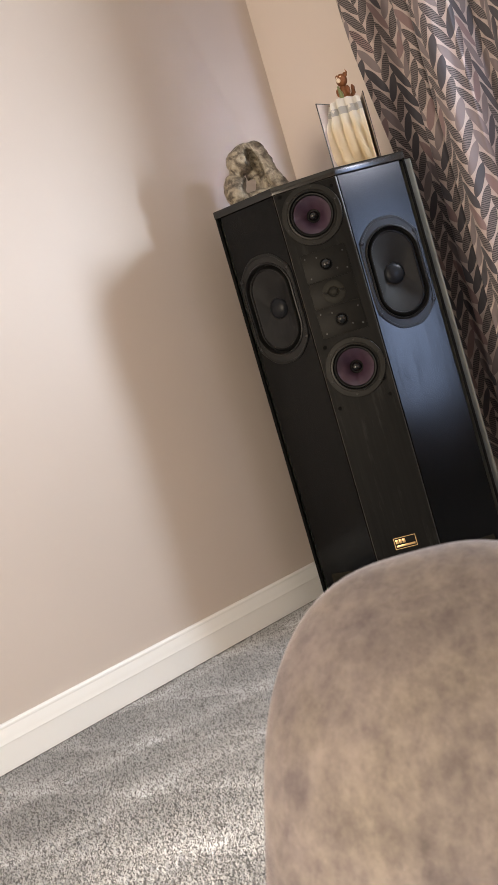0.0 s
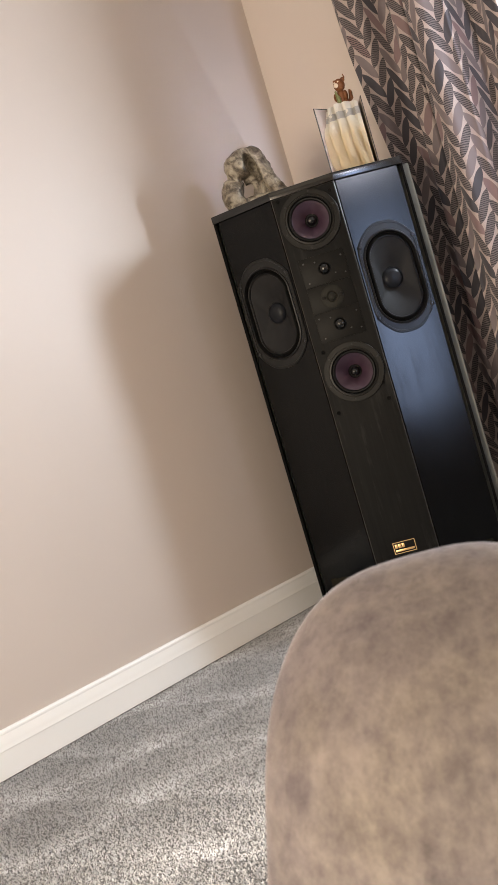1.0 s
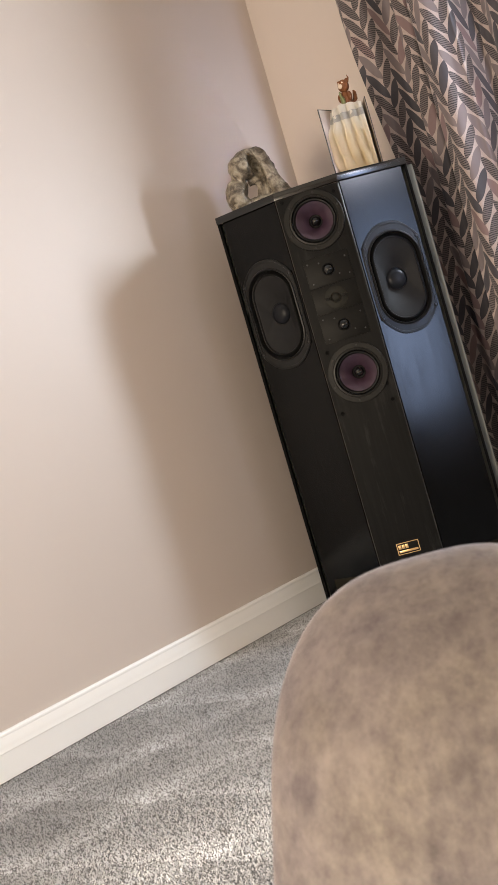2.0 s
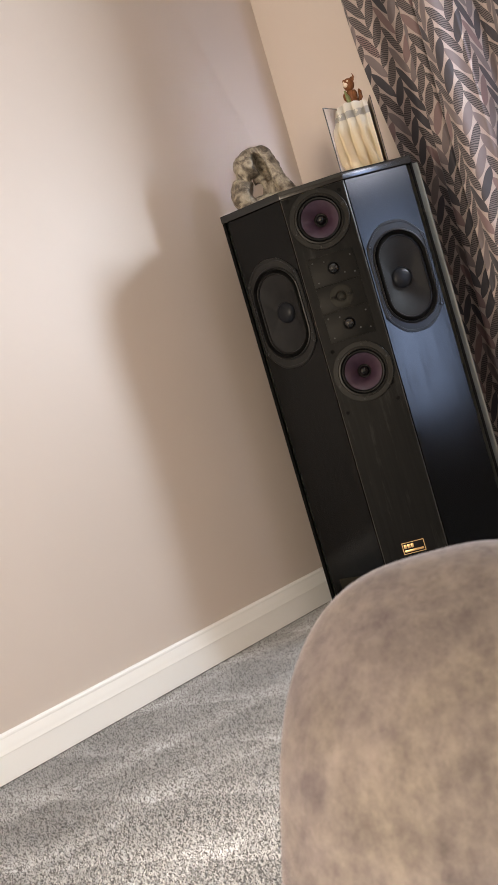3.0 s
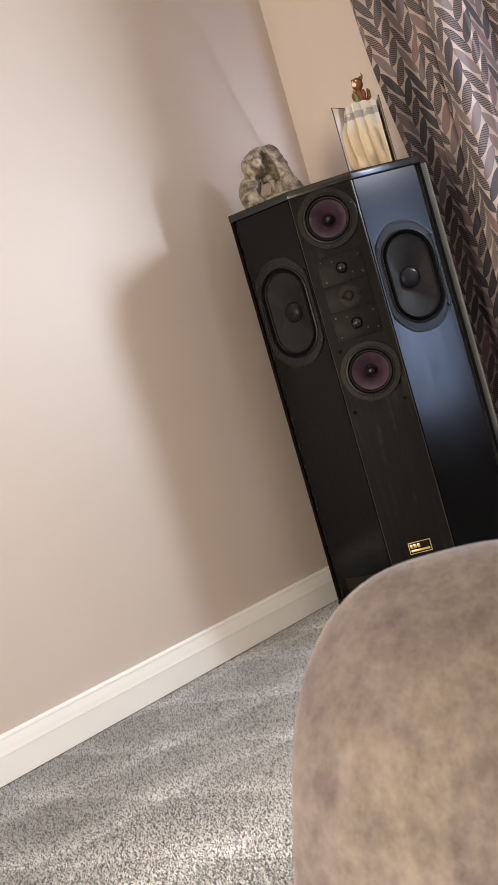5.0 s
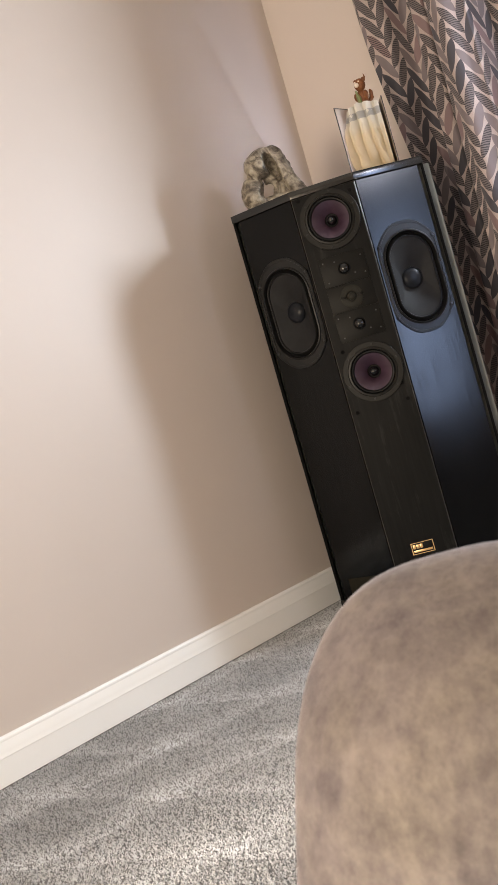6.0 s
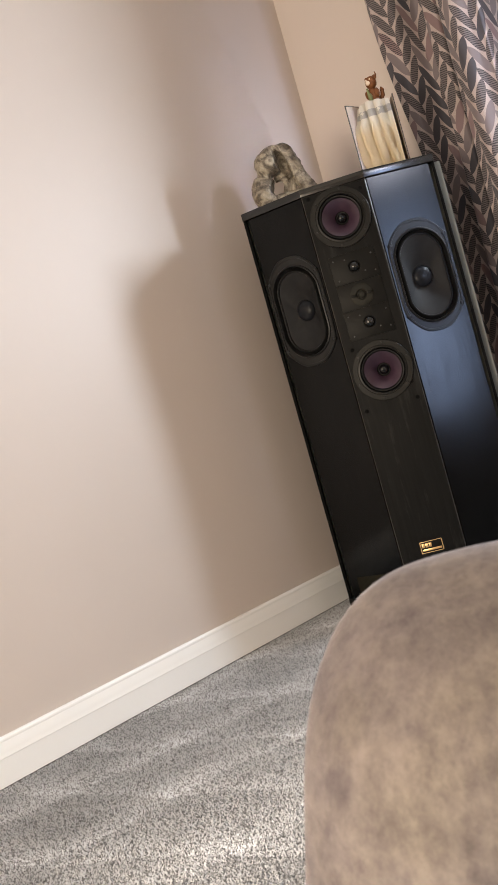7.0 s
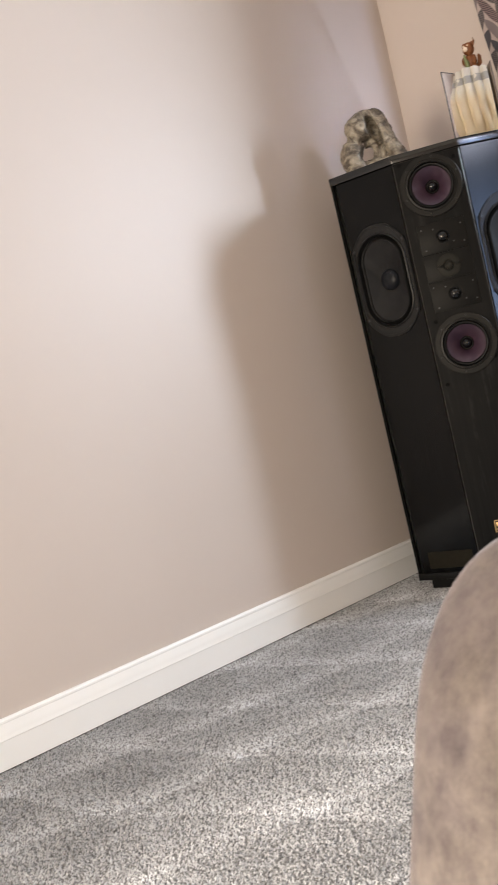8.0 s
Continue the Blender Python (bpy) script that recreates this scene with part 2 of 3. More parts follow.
    bump(t, b, noise_out(t, 900, 1), 0.25, 0.0006)
    return m


CLOTH = leaf_cloth("leaf_print_cloth")


def driftwood_material():
    m, t, b = nodes_of("pale_carved_stone", 0.5)
    tc = t.nodes.new("ShaderNodeTexCoord")
    swirl = t.nodes.new("ShaderNodeTexNoise")
    for k, v in (("Scale", 26), ("Detail", 4), ("Roughness", 0.6), ("Distortion", 1.6)):
        swirl.inputs[k].default_value = v
    t.links.new(tc.outputs["Object"], swirl.inputs["Vector"])
    pits = noise_out(t, 150, 4)
    a = ramp(t, swirl.outputs["Fac"], (0.38, (0.040, 0.029, 0.020)), (0.46, (0.13, 0.106, 0.078)), (0.56, (0.30, 0.262, 0.20)), (0.68, (0.46, 0.42, 0.34)))
    t.links.new(mix(t, 0.22, a, ramp(t, pits, (0.35, (0.06, 0.050, 0.038)), (0.65, (0.30, 0.26, 0.205)))), b.inputs["Base Color"])
    bump(t, b, math_node(t, "ADD", swirl.outputs["Fac"], math_node(t, "MULTIPLY", pits, 0.25)), 0.6, 0.005)
    return m


STONE = driftwood_material()


def paper_material():
    m, t, b = nodes_of("folded_paper", 0.8)
    tc = t.nodes.new("ShaderNodeTexCoord")
    sep = t.nodes.new("ShaderNodeSeparateXYZ")
    t.links.new(tc.outputs["Object"], sep.inputs[0])
    # old cream paper, paler at the top, with a grey printed band across
    z = math_node(t, "DIVIDE", sep.outputs[2], 0.214)
    base = ramp(t, z, (0.0, (0.70, 0.57, 0.37)), (0.55, (0.74, 0.62, 0.43)), (0.72, (0.76, 0.70, 0.58)), (1.0, (0.74, 0.70, 0.63)))
    band = math_node(t, "MULTIPLY", math_node(t, "LESS_THAN", math_node(t, "ABSOLUTE", math_node(t, "SUBTRACT", z, 0.83)), 0.05),
                     math_node(t, "GREATER_THAN", noise_out(t, 60, 3, (1, 1, 1)), 0.42))
    t.links.new(mix(t, math_node(t, "MULTIPLY", band, 0.6), base, (0.22, 0.22, 0.23)), b.inputs["Base Color"])
    b.inputs["Subsurface Weight"].default_value = 0.0
    return m


PAPER = paper_material()
COVER = surface("book_cover_black", (0.018, 0.016, 0.015), (0.03, 0.027, 0.025), 40, 0.5, grain=0.1)
ENDPAPER = surface("endpaper", (0.38, 0.31, 0.26), (0.45, 0.37, 0.31), 20, 0.9, spec=0.08)
FUR = surface("brown_plush", (0.10, 0.029, 0.004), (0.19, 0.062, 0.010), 120, 0.7, grain=0.6, grain_scale=600, depth=0.002)
CREAM = surface("cream_paint", (0.60, 0.48, 0.36), (0.70, 0.58, 0.45), 60, 0.5)
GREEN = surface("dull_green_paint", (0.12, 0.135, 0.045), (0.17, 0.18, 0.07), 60, 0.35)


# ---- mesh helpers ----
def mesh_of(name, bm, *materials, smooth=None):
    bmesh.ops.recalc_face_normals(bm, faces=bm.faces)
    data = bpy.data.meshes.new(name)
    bm.to_mesh(data)
    bm.free()
    for m in materials:
        data.materials.append(m)
    if smooth is not None:
        data.shade_smooth()
        data.set_sharp_from_angle(angle=radians(smooth))
    return data


def part(name, bm, material, parent, label="", smooth=35, at=None):
    mats = material if isinstance(material, tuple) else (material,)
    ob = new(name, mesh_of(name, bm, *mats, smooth=smooth))
    ob.parent = parent
    if at is not None:
        ob.matrix_basis = at
    return tagged(ob, label)


def thing(name, m, label, category, group="", kind=""):
    ob = new(name)
    ob.empty_display_size = 0.1
    ob.matrix_basis = m
    return tagged(ob, label, category, group, kind)


def box(bm, x0, x1, y0, y1, z0, z1, bevel=0.0, m=None, segments=2):
    made = bmesh.ops.create_cube(bm, size=1.0)["verts"]
    bmesh.ops.scale(bm, vec=(x1 - x0, y1 - y0, z1 - z0), verts=made)
    bmesh.ops.translate(bm, vec=((x0 + x1) / 2, (y0 + y1) / 2, (z0 + z1) / 2), verts=made)
    if m is not None:
        bmesh.ops.transform(bm, matrix=m, verts=made)
    if bevel:
        edges = list({e for v in made for e in v.link_edges})
        bmesh.ops.bevel(bm, geom=edges, offset=bevel, segments=segments, affect="EDGES", profile=0.6)


def prism(bm, outline, z0, z1, bevel=0.0, segments=2):
    low = [bm.verts.new((x, y, z0)) for x, y in outline]
    high = [bm.verts.new((x, y, z1)) for x, y in outline]
    n = len(outline)
    bm.faces.new(low[::-1]), bm.faces.new(high)
    for i in range(n):
        bm.faces.new((low[i], low[(i + 1) % n], high[(i + 1) % n], high[i]))
    if bevel:
        bmesh.ops.bevel(bm, geom=bm.edges[:], offset=bevel, segments=segments, affect="EDGES", profile=0.6)


def rings(bm, shape, profile, count=64, close=True, slot=0):
    """A dished part: for each (size, depth) of the profile one loop shape(size, k); the loops are skinned in order. y is the depth."""
    loops = []
    for size, depth in profile:
        loops.append([bm.verts.new((*shape(size, k / count), depth)) for k in range(count)])
    for a, b in zip(loops, loops[1:]):
        for k in range(count):
            bm.faces.new((a[k], a[(k + 1) % count], b[(k + 1) % count], b[k])).material_index = slot
    if close:
        bm.faces.new(loops[-1]).material_index = slot
    # stand it up: local (a, b, depth) becomes (a, depth, b)
    for loop in loops:
        for v in loop:
            v.co = (v.co.x, v.co.z, v.co.y)


def pierced(bm, x0, x1, z0, z1, thick, holes, edge=0.0014, slot=0):
    """An upright board facing -y, with openings; holes: functions of k from 0 to 1 that give x, z."""
    def loop(points, y):
        return [bm.verts.new((x, y, z)) for x, z in points]

    def wall(a, b):
        return [bm.faces.new((a[i], a[(i + 1) % len(a)], b[(i + 1) % len(a)], b[i])) for i in range(len(a))]
    e = edge
    inner = loop([(x0 + e, z0 + e), (x1 - e, z0 + e), (x1 - e, z1 - e), (x0 + e, z1 - e)], 0)
    outer = loop([(x0, z0), (x1, z0), (x1, z1), (x0, z1)], e)
    back = loop([(x0, z0), (x1, z0), (x1, z1), (x0, z1)], thick)
    cuts = [loop([h(k / 72) for k in range(72)], 0) for h in holes]
    rims = [bm.edges.new((r[i], r[(i + 1) % len(r)])) for r in (inner, *cuts) for i in range(len(r))]
    bmesh.ops.triangle_fill(bm, use_beauty=True, use_dissolve=False, edges=rims)
    for face in wall(inner, outer):
        face.material_index = slot
    wall(outer, back)
    for h, c in zip(holes, cuts):
        wall(c, loop([h(k / 72) for k in range(72)], thick))


def circle(r, k):
    a = 2 * math.pi * k
    return r * math.cos(a), r * math.sin(a)


def tube(bm, points, sides=12):
    """A limb through (x, y, z, radius) points, with rounded ends."""
    pts = [(Vector(p[:3]), p[3]) for p in points]
    loops = []
    for i, (p, r) in enumerate(pts):
        d = (pts[min(i + 1, len(pts) - 1)][0] - pts[max(i - 1, 0)][0]).normalized()
        q = d.to_track_quat("Z", "Y")
        loops.append([bm.verts.new(p + q @ Vector((r * math.cos(2 * math.pi * k / sides), r * math.sin(2 * math.pi * k / sides), 0))) for k in range(sides)])
    for a, b in zip(loops, loops[1:]):
        for k in range(sides):
            bm.faces.new((a[k], a[(k + 1) % sides], b[(k + 1) % sides], b[k]))
    bm.faces.new(loops[0][::-1]), bm.faces.new(loops[-1])


def ball(bm, p, r, scale=(1, 1, 1), slot=0, u=16, v=10):
    before = set(bm.faces)
    bmesh.ops.create_uvsphere(bm, u_segments=u, v_segments=v, radius=1.0,
                              matrix=Matrix.Translation(p) @ Matrix.Diagonal((r * scale[0], r * scale[1], r * scale[2], 1)))
    for f in set(bm.faces) - before:
        f.material_index = slot


# ---- the room ----
def slab(name, boxes, material, label, category):
    bm = bmesh.new()
    for b in boxes:
        box(bm, *b)
    ob = new(name, mesh_of(name, bm, material))
    ob.matrix_basis = ROOM
    return tagged(ob, label, category, kind="structure")


TH = 0.15
slab("floor", [(-TH, ROOM_W + TH, -ROOM_L - TH, TH, -0.12, -0.004)], CARPET, "grey fitted carpet backing over the whole floor", "floor")
slab("wall_west", [(-TH, 0, -ROOM_L, 0, -0.004, ROOM_H)], WALL, "plain greige painted plaster wall beside the loudspeaker", "wall")
slab("wall_north", [(-TH, WIN1[0], 0, TH, -0.004, ROOM_H), (WIN1[1], ROOM_W + TH, 0, TH, -0.004, ROOM_H),
                    (WIN1[0], WIN1[1], 0, TH, -0.004, WIN1[2]), (WIN1[0], WIN1[1], 0, TH, WIN1[3], ROOM_H)],
     WALL, "greige painted wall with the window, behind the curtain", "wall")
slab("wall_east", [(ROOM_W, ROOM_W + TH, -ROOM_L, WIN2[0], -0.004, ROOM_H), (ROOM_W, ROOM_W + TH, WIN2[1], 0, -0.004, ROOM_H),
                   (ROOM_W, ROOM_W + TH, WIN2[0], WIN2[1], -0.004, WIN2[2]), (ROOM_W, ROOM_W + TH, WIN2[0], WIN2[1], WIN2[3], ROOM_H)],
     WALL, "greige painted wall with a wide window", "wall")
slab("wall_south", [(-TH, FILL_DOOR[0], -ROOM_L - TH, -ROOM_L, -0.004, ROOM_H), (FILL_DOOR[1], ROOM_W + TH, -ROOM_L - TH, -ROOM_L, -0.004, ROOM_H),
                    (FILL_DOOR[0], FILL_DOOR[1], -ROOM_L - TH, -ROOM_L, -0.004, FILL_DOOR[2]), (FILL_DOOR[0], FILL_DOOR[1], -ROOM_L - TH, -ROOM_L, FILL_DOOR[3], ROOM_H)],
     WALL, "greige painted wall with an opening added for fill light", "wall")
slab("ceiling", [(-TH, ROOM_W + TH, -ROOM_L - TH, TH, ROOM_H, ROOM_H + 0.12)], CEILING, "plain white painted ceiling", "ceiling")

SKIRT_PROFILE = [(0, 0), (0.0182, 0), (0.0170, 0.062), (0.0181, 0.0632), (0.0180, 0.0655), (0.0168, 0.068), (0.0160, 0.075), (0.0140, 0.084),
                 (0.0110, 0.093), (0.0098, 0.0980), (0.0104, 0.1000), (0.0098, 0.1040), (0.0070, 0.1075), (0.0, 0.1090)]


def skirting(start, end, side, label):
    """A moulded board along the wall from start to end (room axes); side: the way out of the wall."""
    bm = bmesh.new()
    a, b, s = Vector((*start, 0)), Vector((*end, 0)), Vector((*side, 0))
    ends = [[bm.verts.new(p + s * d + Vector((0, 0, z))) for d, z in SKIRT_PROFILE] for p in (a, b)]
    n = len(SKIRT_PROFILE)
    for i in range(n):
        bm.faces.new((ends[0][i], ends[0][(i + 1) % n], ends[1][(i + 1) % n], ends[1][i]))
    bm.faces.new(ends[0]), bm.faces.new(ends[1][::-1])
    ob = new("baseboard", mesh_of("baseboard", bm, SKIRTING, smooth=25))
    ob.matrix_basis = ROOM
    return tagged(ob, label, "skirting board", kind="structure")


skirting((0.001, -ROOM_L), (0.001, -0.018), (1, 0), "white gloss moulded skirting board along the plain wall")
skirting((0.001, -0.001), (ROOM_W, -0.001), (0, -1), "white gloss moulded skirting board under the window")


def window(name, m, width, height, label):
    """A white frame with a mullion and two panes, in its opening; local x across, z up, y outward."""
    root = thing(name, m, label, "window", kind="structure")
    bm = bmesh.new()
    f = 0.06
    for b in ((-width / 2, width / 2, 0, f), (-width / 2, width / 2, height - f, height)):
        box(bm, b[0], b[1], 0.08, 0.13, b[2], b[3], 0.004)
    for x in (-width / 2 + f / 2, 0, width / 2 - f / 2):
        box(bm, x - f / 2, x + f / 2, 0.081, 0.129, f, height - f, 0.004)
    part("window_frame", bm, FRAME_WHITE, root)
    glass, t, b = nodes_of("window_glass", 0.0)
    b.inputs["Transmission Weight"].default_value = 1.0
    b.inputs["IOR"].default_value = 1.05
    for side in (-1, 1):
        bm = bmesh.new()
        box(bm, min(side * f / 2, side * (width / 2 - f)), max(side * f / 2, side * (width / 2 - f)), 0.103, 0.107, f, height - f)
        pane = part("pane", bm, glass, root)
        pane.visible_shadow = False
    bm = bmesh.new()
    box(bm, -width / 2 - 0.03, width / 2 + 0.03, -0.04, 0.0, -0.03, -0.004, 0.006)
    part("window_sill", bm, FRAME_WHITE, root)
    return root


window("window_1", ROOM @ pose((WIN1[0] + WIN1[1]) / 2, 0, WIN1[2]), WIN1[1] - WIN1[0], WIN1[3] - WIN1[2], "white framed window beside the leaf print curtain")
window("window_2", ROOM @ pose(ROOM_W, (WIN2[0] + WIN2[1]) / 2, WIN2[2], 0, 0, -90), WIN2[1] - WIN2[0], WIN2[3] - WIN2[2], "white framed window facing the plain wall")
# the last one is unseen, added to hold the warm fill lamp
window("fill_window", ROOM @ pose((FILL_DOOR[0] + FILL_DOOR[1]) / 2, -ROOM_L, FILL_DOOR[2], 0, 0, 180), FILL_DOOR[1] - FILL_DOOR[0], FILL_DOOR[3] - FILL_DOOR[2], "unseen white framed glazed doors added for warm fill light")


def carpet_pile():
    """Twisted tufts over the stretch of floor between the chair and the corner."""
    rng = np.random.default_rng(5)
    step = 0.0036
    xs, ys = np.meshgrid(np.arange(0.02, 2.3, step), np.arange(-3.0, -0.02, step))
    x, y = xs.ravel() + rng.normal(0, step * 0.35, xs.size), ys.ravel() + rng.normal(0, step * 0.35, xs.size)
    # the wedge from the corner along the plain wall, and round the loudspeaker's foot
    keep = (x < 0.55 + 0.62 * (-y)) & (x > 0.017)
    x, y = x[keep], y[keep]
    n = x.size
    a = rng.uniform(0, 2 * np.pi, n)
    r = rng.uniform(0.0019, 0.0028, n)
    h = rng.uniform(0.0040, 0.0072, n)
    lx, ly = rng.normal(0, 0.0019, n) + 0.0006, rng.normal(0, 0.0019, n) - 0.0006
    verts = np.empty((n, 4, 3))
    for k in range(3):
        verts[:, k, 0] = x + r * np.cos(a + k * 2.0944)
        verts[:, k, 1] = y + r * np.sin(a + k * 2.0944)
        verts[:, k, 2] = -0.0045
    verts[:, 3, 0], verts[:, 3, 1], verts[:, 3, 2] = x + lx, y + ly, h - 0.006
    faces = (np.arange(n)[:, None, None] * 4 + np.array([[0, 1, 3], [1, 2, 3], [2, 0, 3]])).reshape(-1, 3)
    data = bpy.data.meshes.new("carpet_pile")
    data.from_pydata(verts.reshape(-1, 3), [], faces)
    data.materials.append(PILE)
    ob = new("carpet_pile", data)
    ob.matrix_basis = ROOM
    tagged(ob, "grey flecked twist pile carpet with brushed streaks", "carpet", kind="stuff")


carpet_pile()

# ---- the loudspeaker ----
HALF, SIDE, LEAN = 0.094, 0.218, radians(25.66)
AX, AY, DEEP = HALF + SIDE * math.cos(LEAN), SIDE * math.sin(LEAN), 0.34
TOP = 1.25


def screw(parent, x, z, r=0.0032, y=-0.002):
    bm = bmesh.new()
    rings(bm, circle, [(r, 0.002), (r, -0.0008), (r * 0.8, -0.0015), (r * 0.45, -0.0015), (r * 0.4, -0.0003)], 12)
    return part("screw", bm, SCREW if r < 0.0031 else METAL_DARK, parent, at=pose(x, y, z))


def midrange(parent, z):
    root = new("midrange_driver")
    root.parent, root.matrix_basis = parent, pose(0, -0.004, z)
    tagged(root, "round driver with a purple cone in a black flange")
    bm = bmesh.new()
    rings(bm, circle, [(0.0865, 0.003), (0.0865, -0.0025), (0.0855, -0.0035), (0.0720, -0.0035), (0.0712, -0.0022), (0.0702, -0.0022), (0.0695, -0.0042), (0.0655, -0.0046), (0.0640, -0.003), (0.0636, 0.004)], 72, False)
    part("flange", bm, MID_FLANGE, root)
    bm = bmesh.new()
    rings(bm, circle, [(0.0638, 0.002), (0.0625, -0.0005), (0.0600, -0.0025), (0.0570, -0.0020), (0.0545, 0.0010), (0.0535, 0.0035)], 72, False)
    part("surround", bm, RUBBER, root)
    bm = bmesh.new()
    rings(bm, circle, [(0.0552, 0.0030), (0.0530, 0.0040), (0.048, 0.0078), (0.042, 0.0130), (0.036, 0.0188), (0.030, 0.0252), (0.0245, 0.0318), (0.0195, 0.0388)], 72, False)
    part("cone", bm, PURPLE, root, "purple tinted cone")
    bm = bmesh.new()
    rings(bm, circle, [(0.0200, 0.0380), (0.0180, 0.0400), (0.0150, 0.0405), (0.0138, 0.0330), (0.0120, 0.0260), (0.0090, 0.0215), (0.0050, 0.0195)], 40)
    part("phase_plug", bm, RUBBER, root)
    bm = bmesh.new()
    rings(bm, circle, [(0.0115, 0.0262), (0.0106, 0.0200), (0.0080, 0.0165), (0.0042, 0.0148), (0.0007, 0.0143)], 24)
    part("dust_cap", bm, DOME, root, "small glossy black cap")
    for k in range(6):
        a = radians(18 + 60 * k)
        screw(root, 0.0785 * math.cos(a), 0.0785 * math.sin(a), 0.0036, -0.0035)


def stadium(half_w, half_h):
    def shape(grow, k):
        r, straight = half_w + grow, half_h - half_w
        a = 2 * math.pi * k
        return r * math.cos(a), r * math.sin(a) + (straight if math.sin(a) >= 0 else -straight)
    return shape


def bass_driver(parent, m):
    """Flat racetrack diaphragm in an eight-sided flange, facing -y."""
    root = new("bass_driver")
    root.parent, root.matrix_basis = parent, m
    tagged(root, "oval bass driver with a flat black diaphragm")
    w, h = 0.0935, 0.164

    def octagon(grow, k):
        c, s = math.cos(2 * math.pi * k), math.sin(2 * math.pi * k)
        w1, h1, zb, xt, p = w + grow, h + grow, 0.106, 0.040, 16
        # sloping shoulder between (w1, zb) and (xt, h1)
        sa, sb = (h1 - zb) / (w1 * h1 - xt * zb), (w1 - xt) / (w1 * h1 - xt * zb)
        r = ((abs(c) / w1) ** p + (abs(s) / h1) ** p + (abs(c) * sa + abs(s) * sb) ** p) ** (-1 / p)
        return r * c, r * s
    core, wide = stadium(0.0585, 0.1130), stadium(0.0655, 0.1200)
    bm = bmesh.new()
    count = 96
    outer = [(0.0, 0.002), (0.0, -0.0028), (-0.0015, -0.0042), (-0.0075, -0.0042), (-0.0085, -0.0028)]
    inner = [(0.0255, -0.0028), (0.0238, -0.0060), (0.0205, -0.0068), (0.0190, -0.0045), (0.0180, 0.006)]
    loops = [[bm.verts.new((*octagon(g, k / count), d)) for k in range(count)] for g, d in outer]
    loops += [[bm.verts.new((*core(g, k / count), d)) for k in range(count)] for g, d in inner]
    for a, b in zip(loops, loops[1:]):
        for k in range(count):
            bm.faces.new((a[k], a[(k + 1) % count], b[(k + 1) % count], b[k]))
    for v in bm.verts:
        v.co = (v.co.x, v.co.z, v.co.y)
    part("flange", bm, METAL_DARK, root)
    bm = bmesh.new()
    rings(bm, wide, [(0.0113, 0.005), (0.0105, 0.0085), (0.0085, 0.0095), (0.0058, 0.0070), (0.0030, 0.0010), (0.0004, -0.0020), (-0.0024, -0.0018), (-0.0040, 0.0015)], 96, False)
    part("surround", bm, RUBBER, root)
    bm = bmesh.new()

    def cone(blend, k):
        (x0, z0), (x1, z1) = wide(-0.0038, k), circle(0.0285, k)
        return x0 + (x1 - x0) * blend, z0 + (z1 - z0) * blend
    rings(bm, cone, [(0.0, 0.0012), (0.06, 0.0020), (0.25, 0.0062), (0.5, 0.0122), (0.75, 0.0186), (1.0, 0.0255)], 96)
    part("diaphragm", bm, CONE_BLACK, root)
    bm = bmesh.new()
    rings(bm, circle, [(0.0315, 0.0262), (0.0308, 0.0225), (0.0280, 0.0180), (0.0225, 0.0140), (0.016, 0.0115), (0.007, 0.0101), (0.001, 0.0099)], 40)
    part("dust_cap", bm, CAP_BLACK, root)
    for sx in (-1, 1):
        for sz in (-1, 1):
            bm = bmesh.new()
            rings(bm, circle, [(0.0062, 0.001), (0.0062, -0.002), (0.0046, -0.0026), (0.0040, -0.0012)], 16)
            boss = part("screw_boss", bm, METAL_DARK, root, at=pose(sx * 0.0835, -0.0040, sz * 0.103))
            screw(boss, 0, 0, 0.0030, -0.0015)


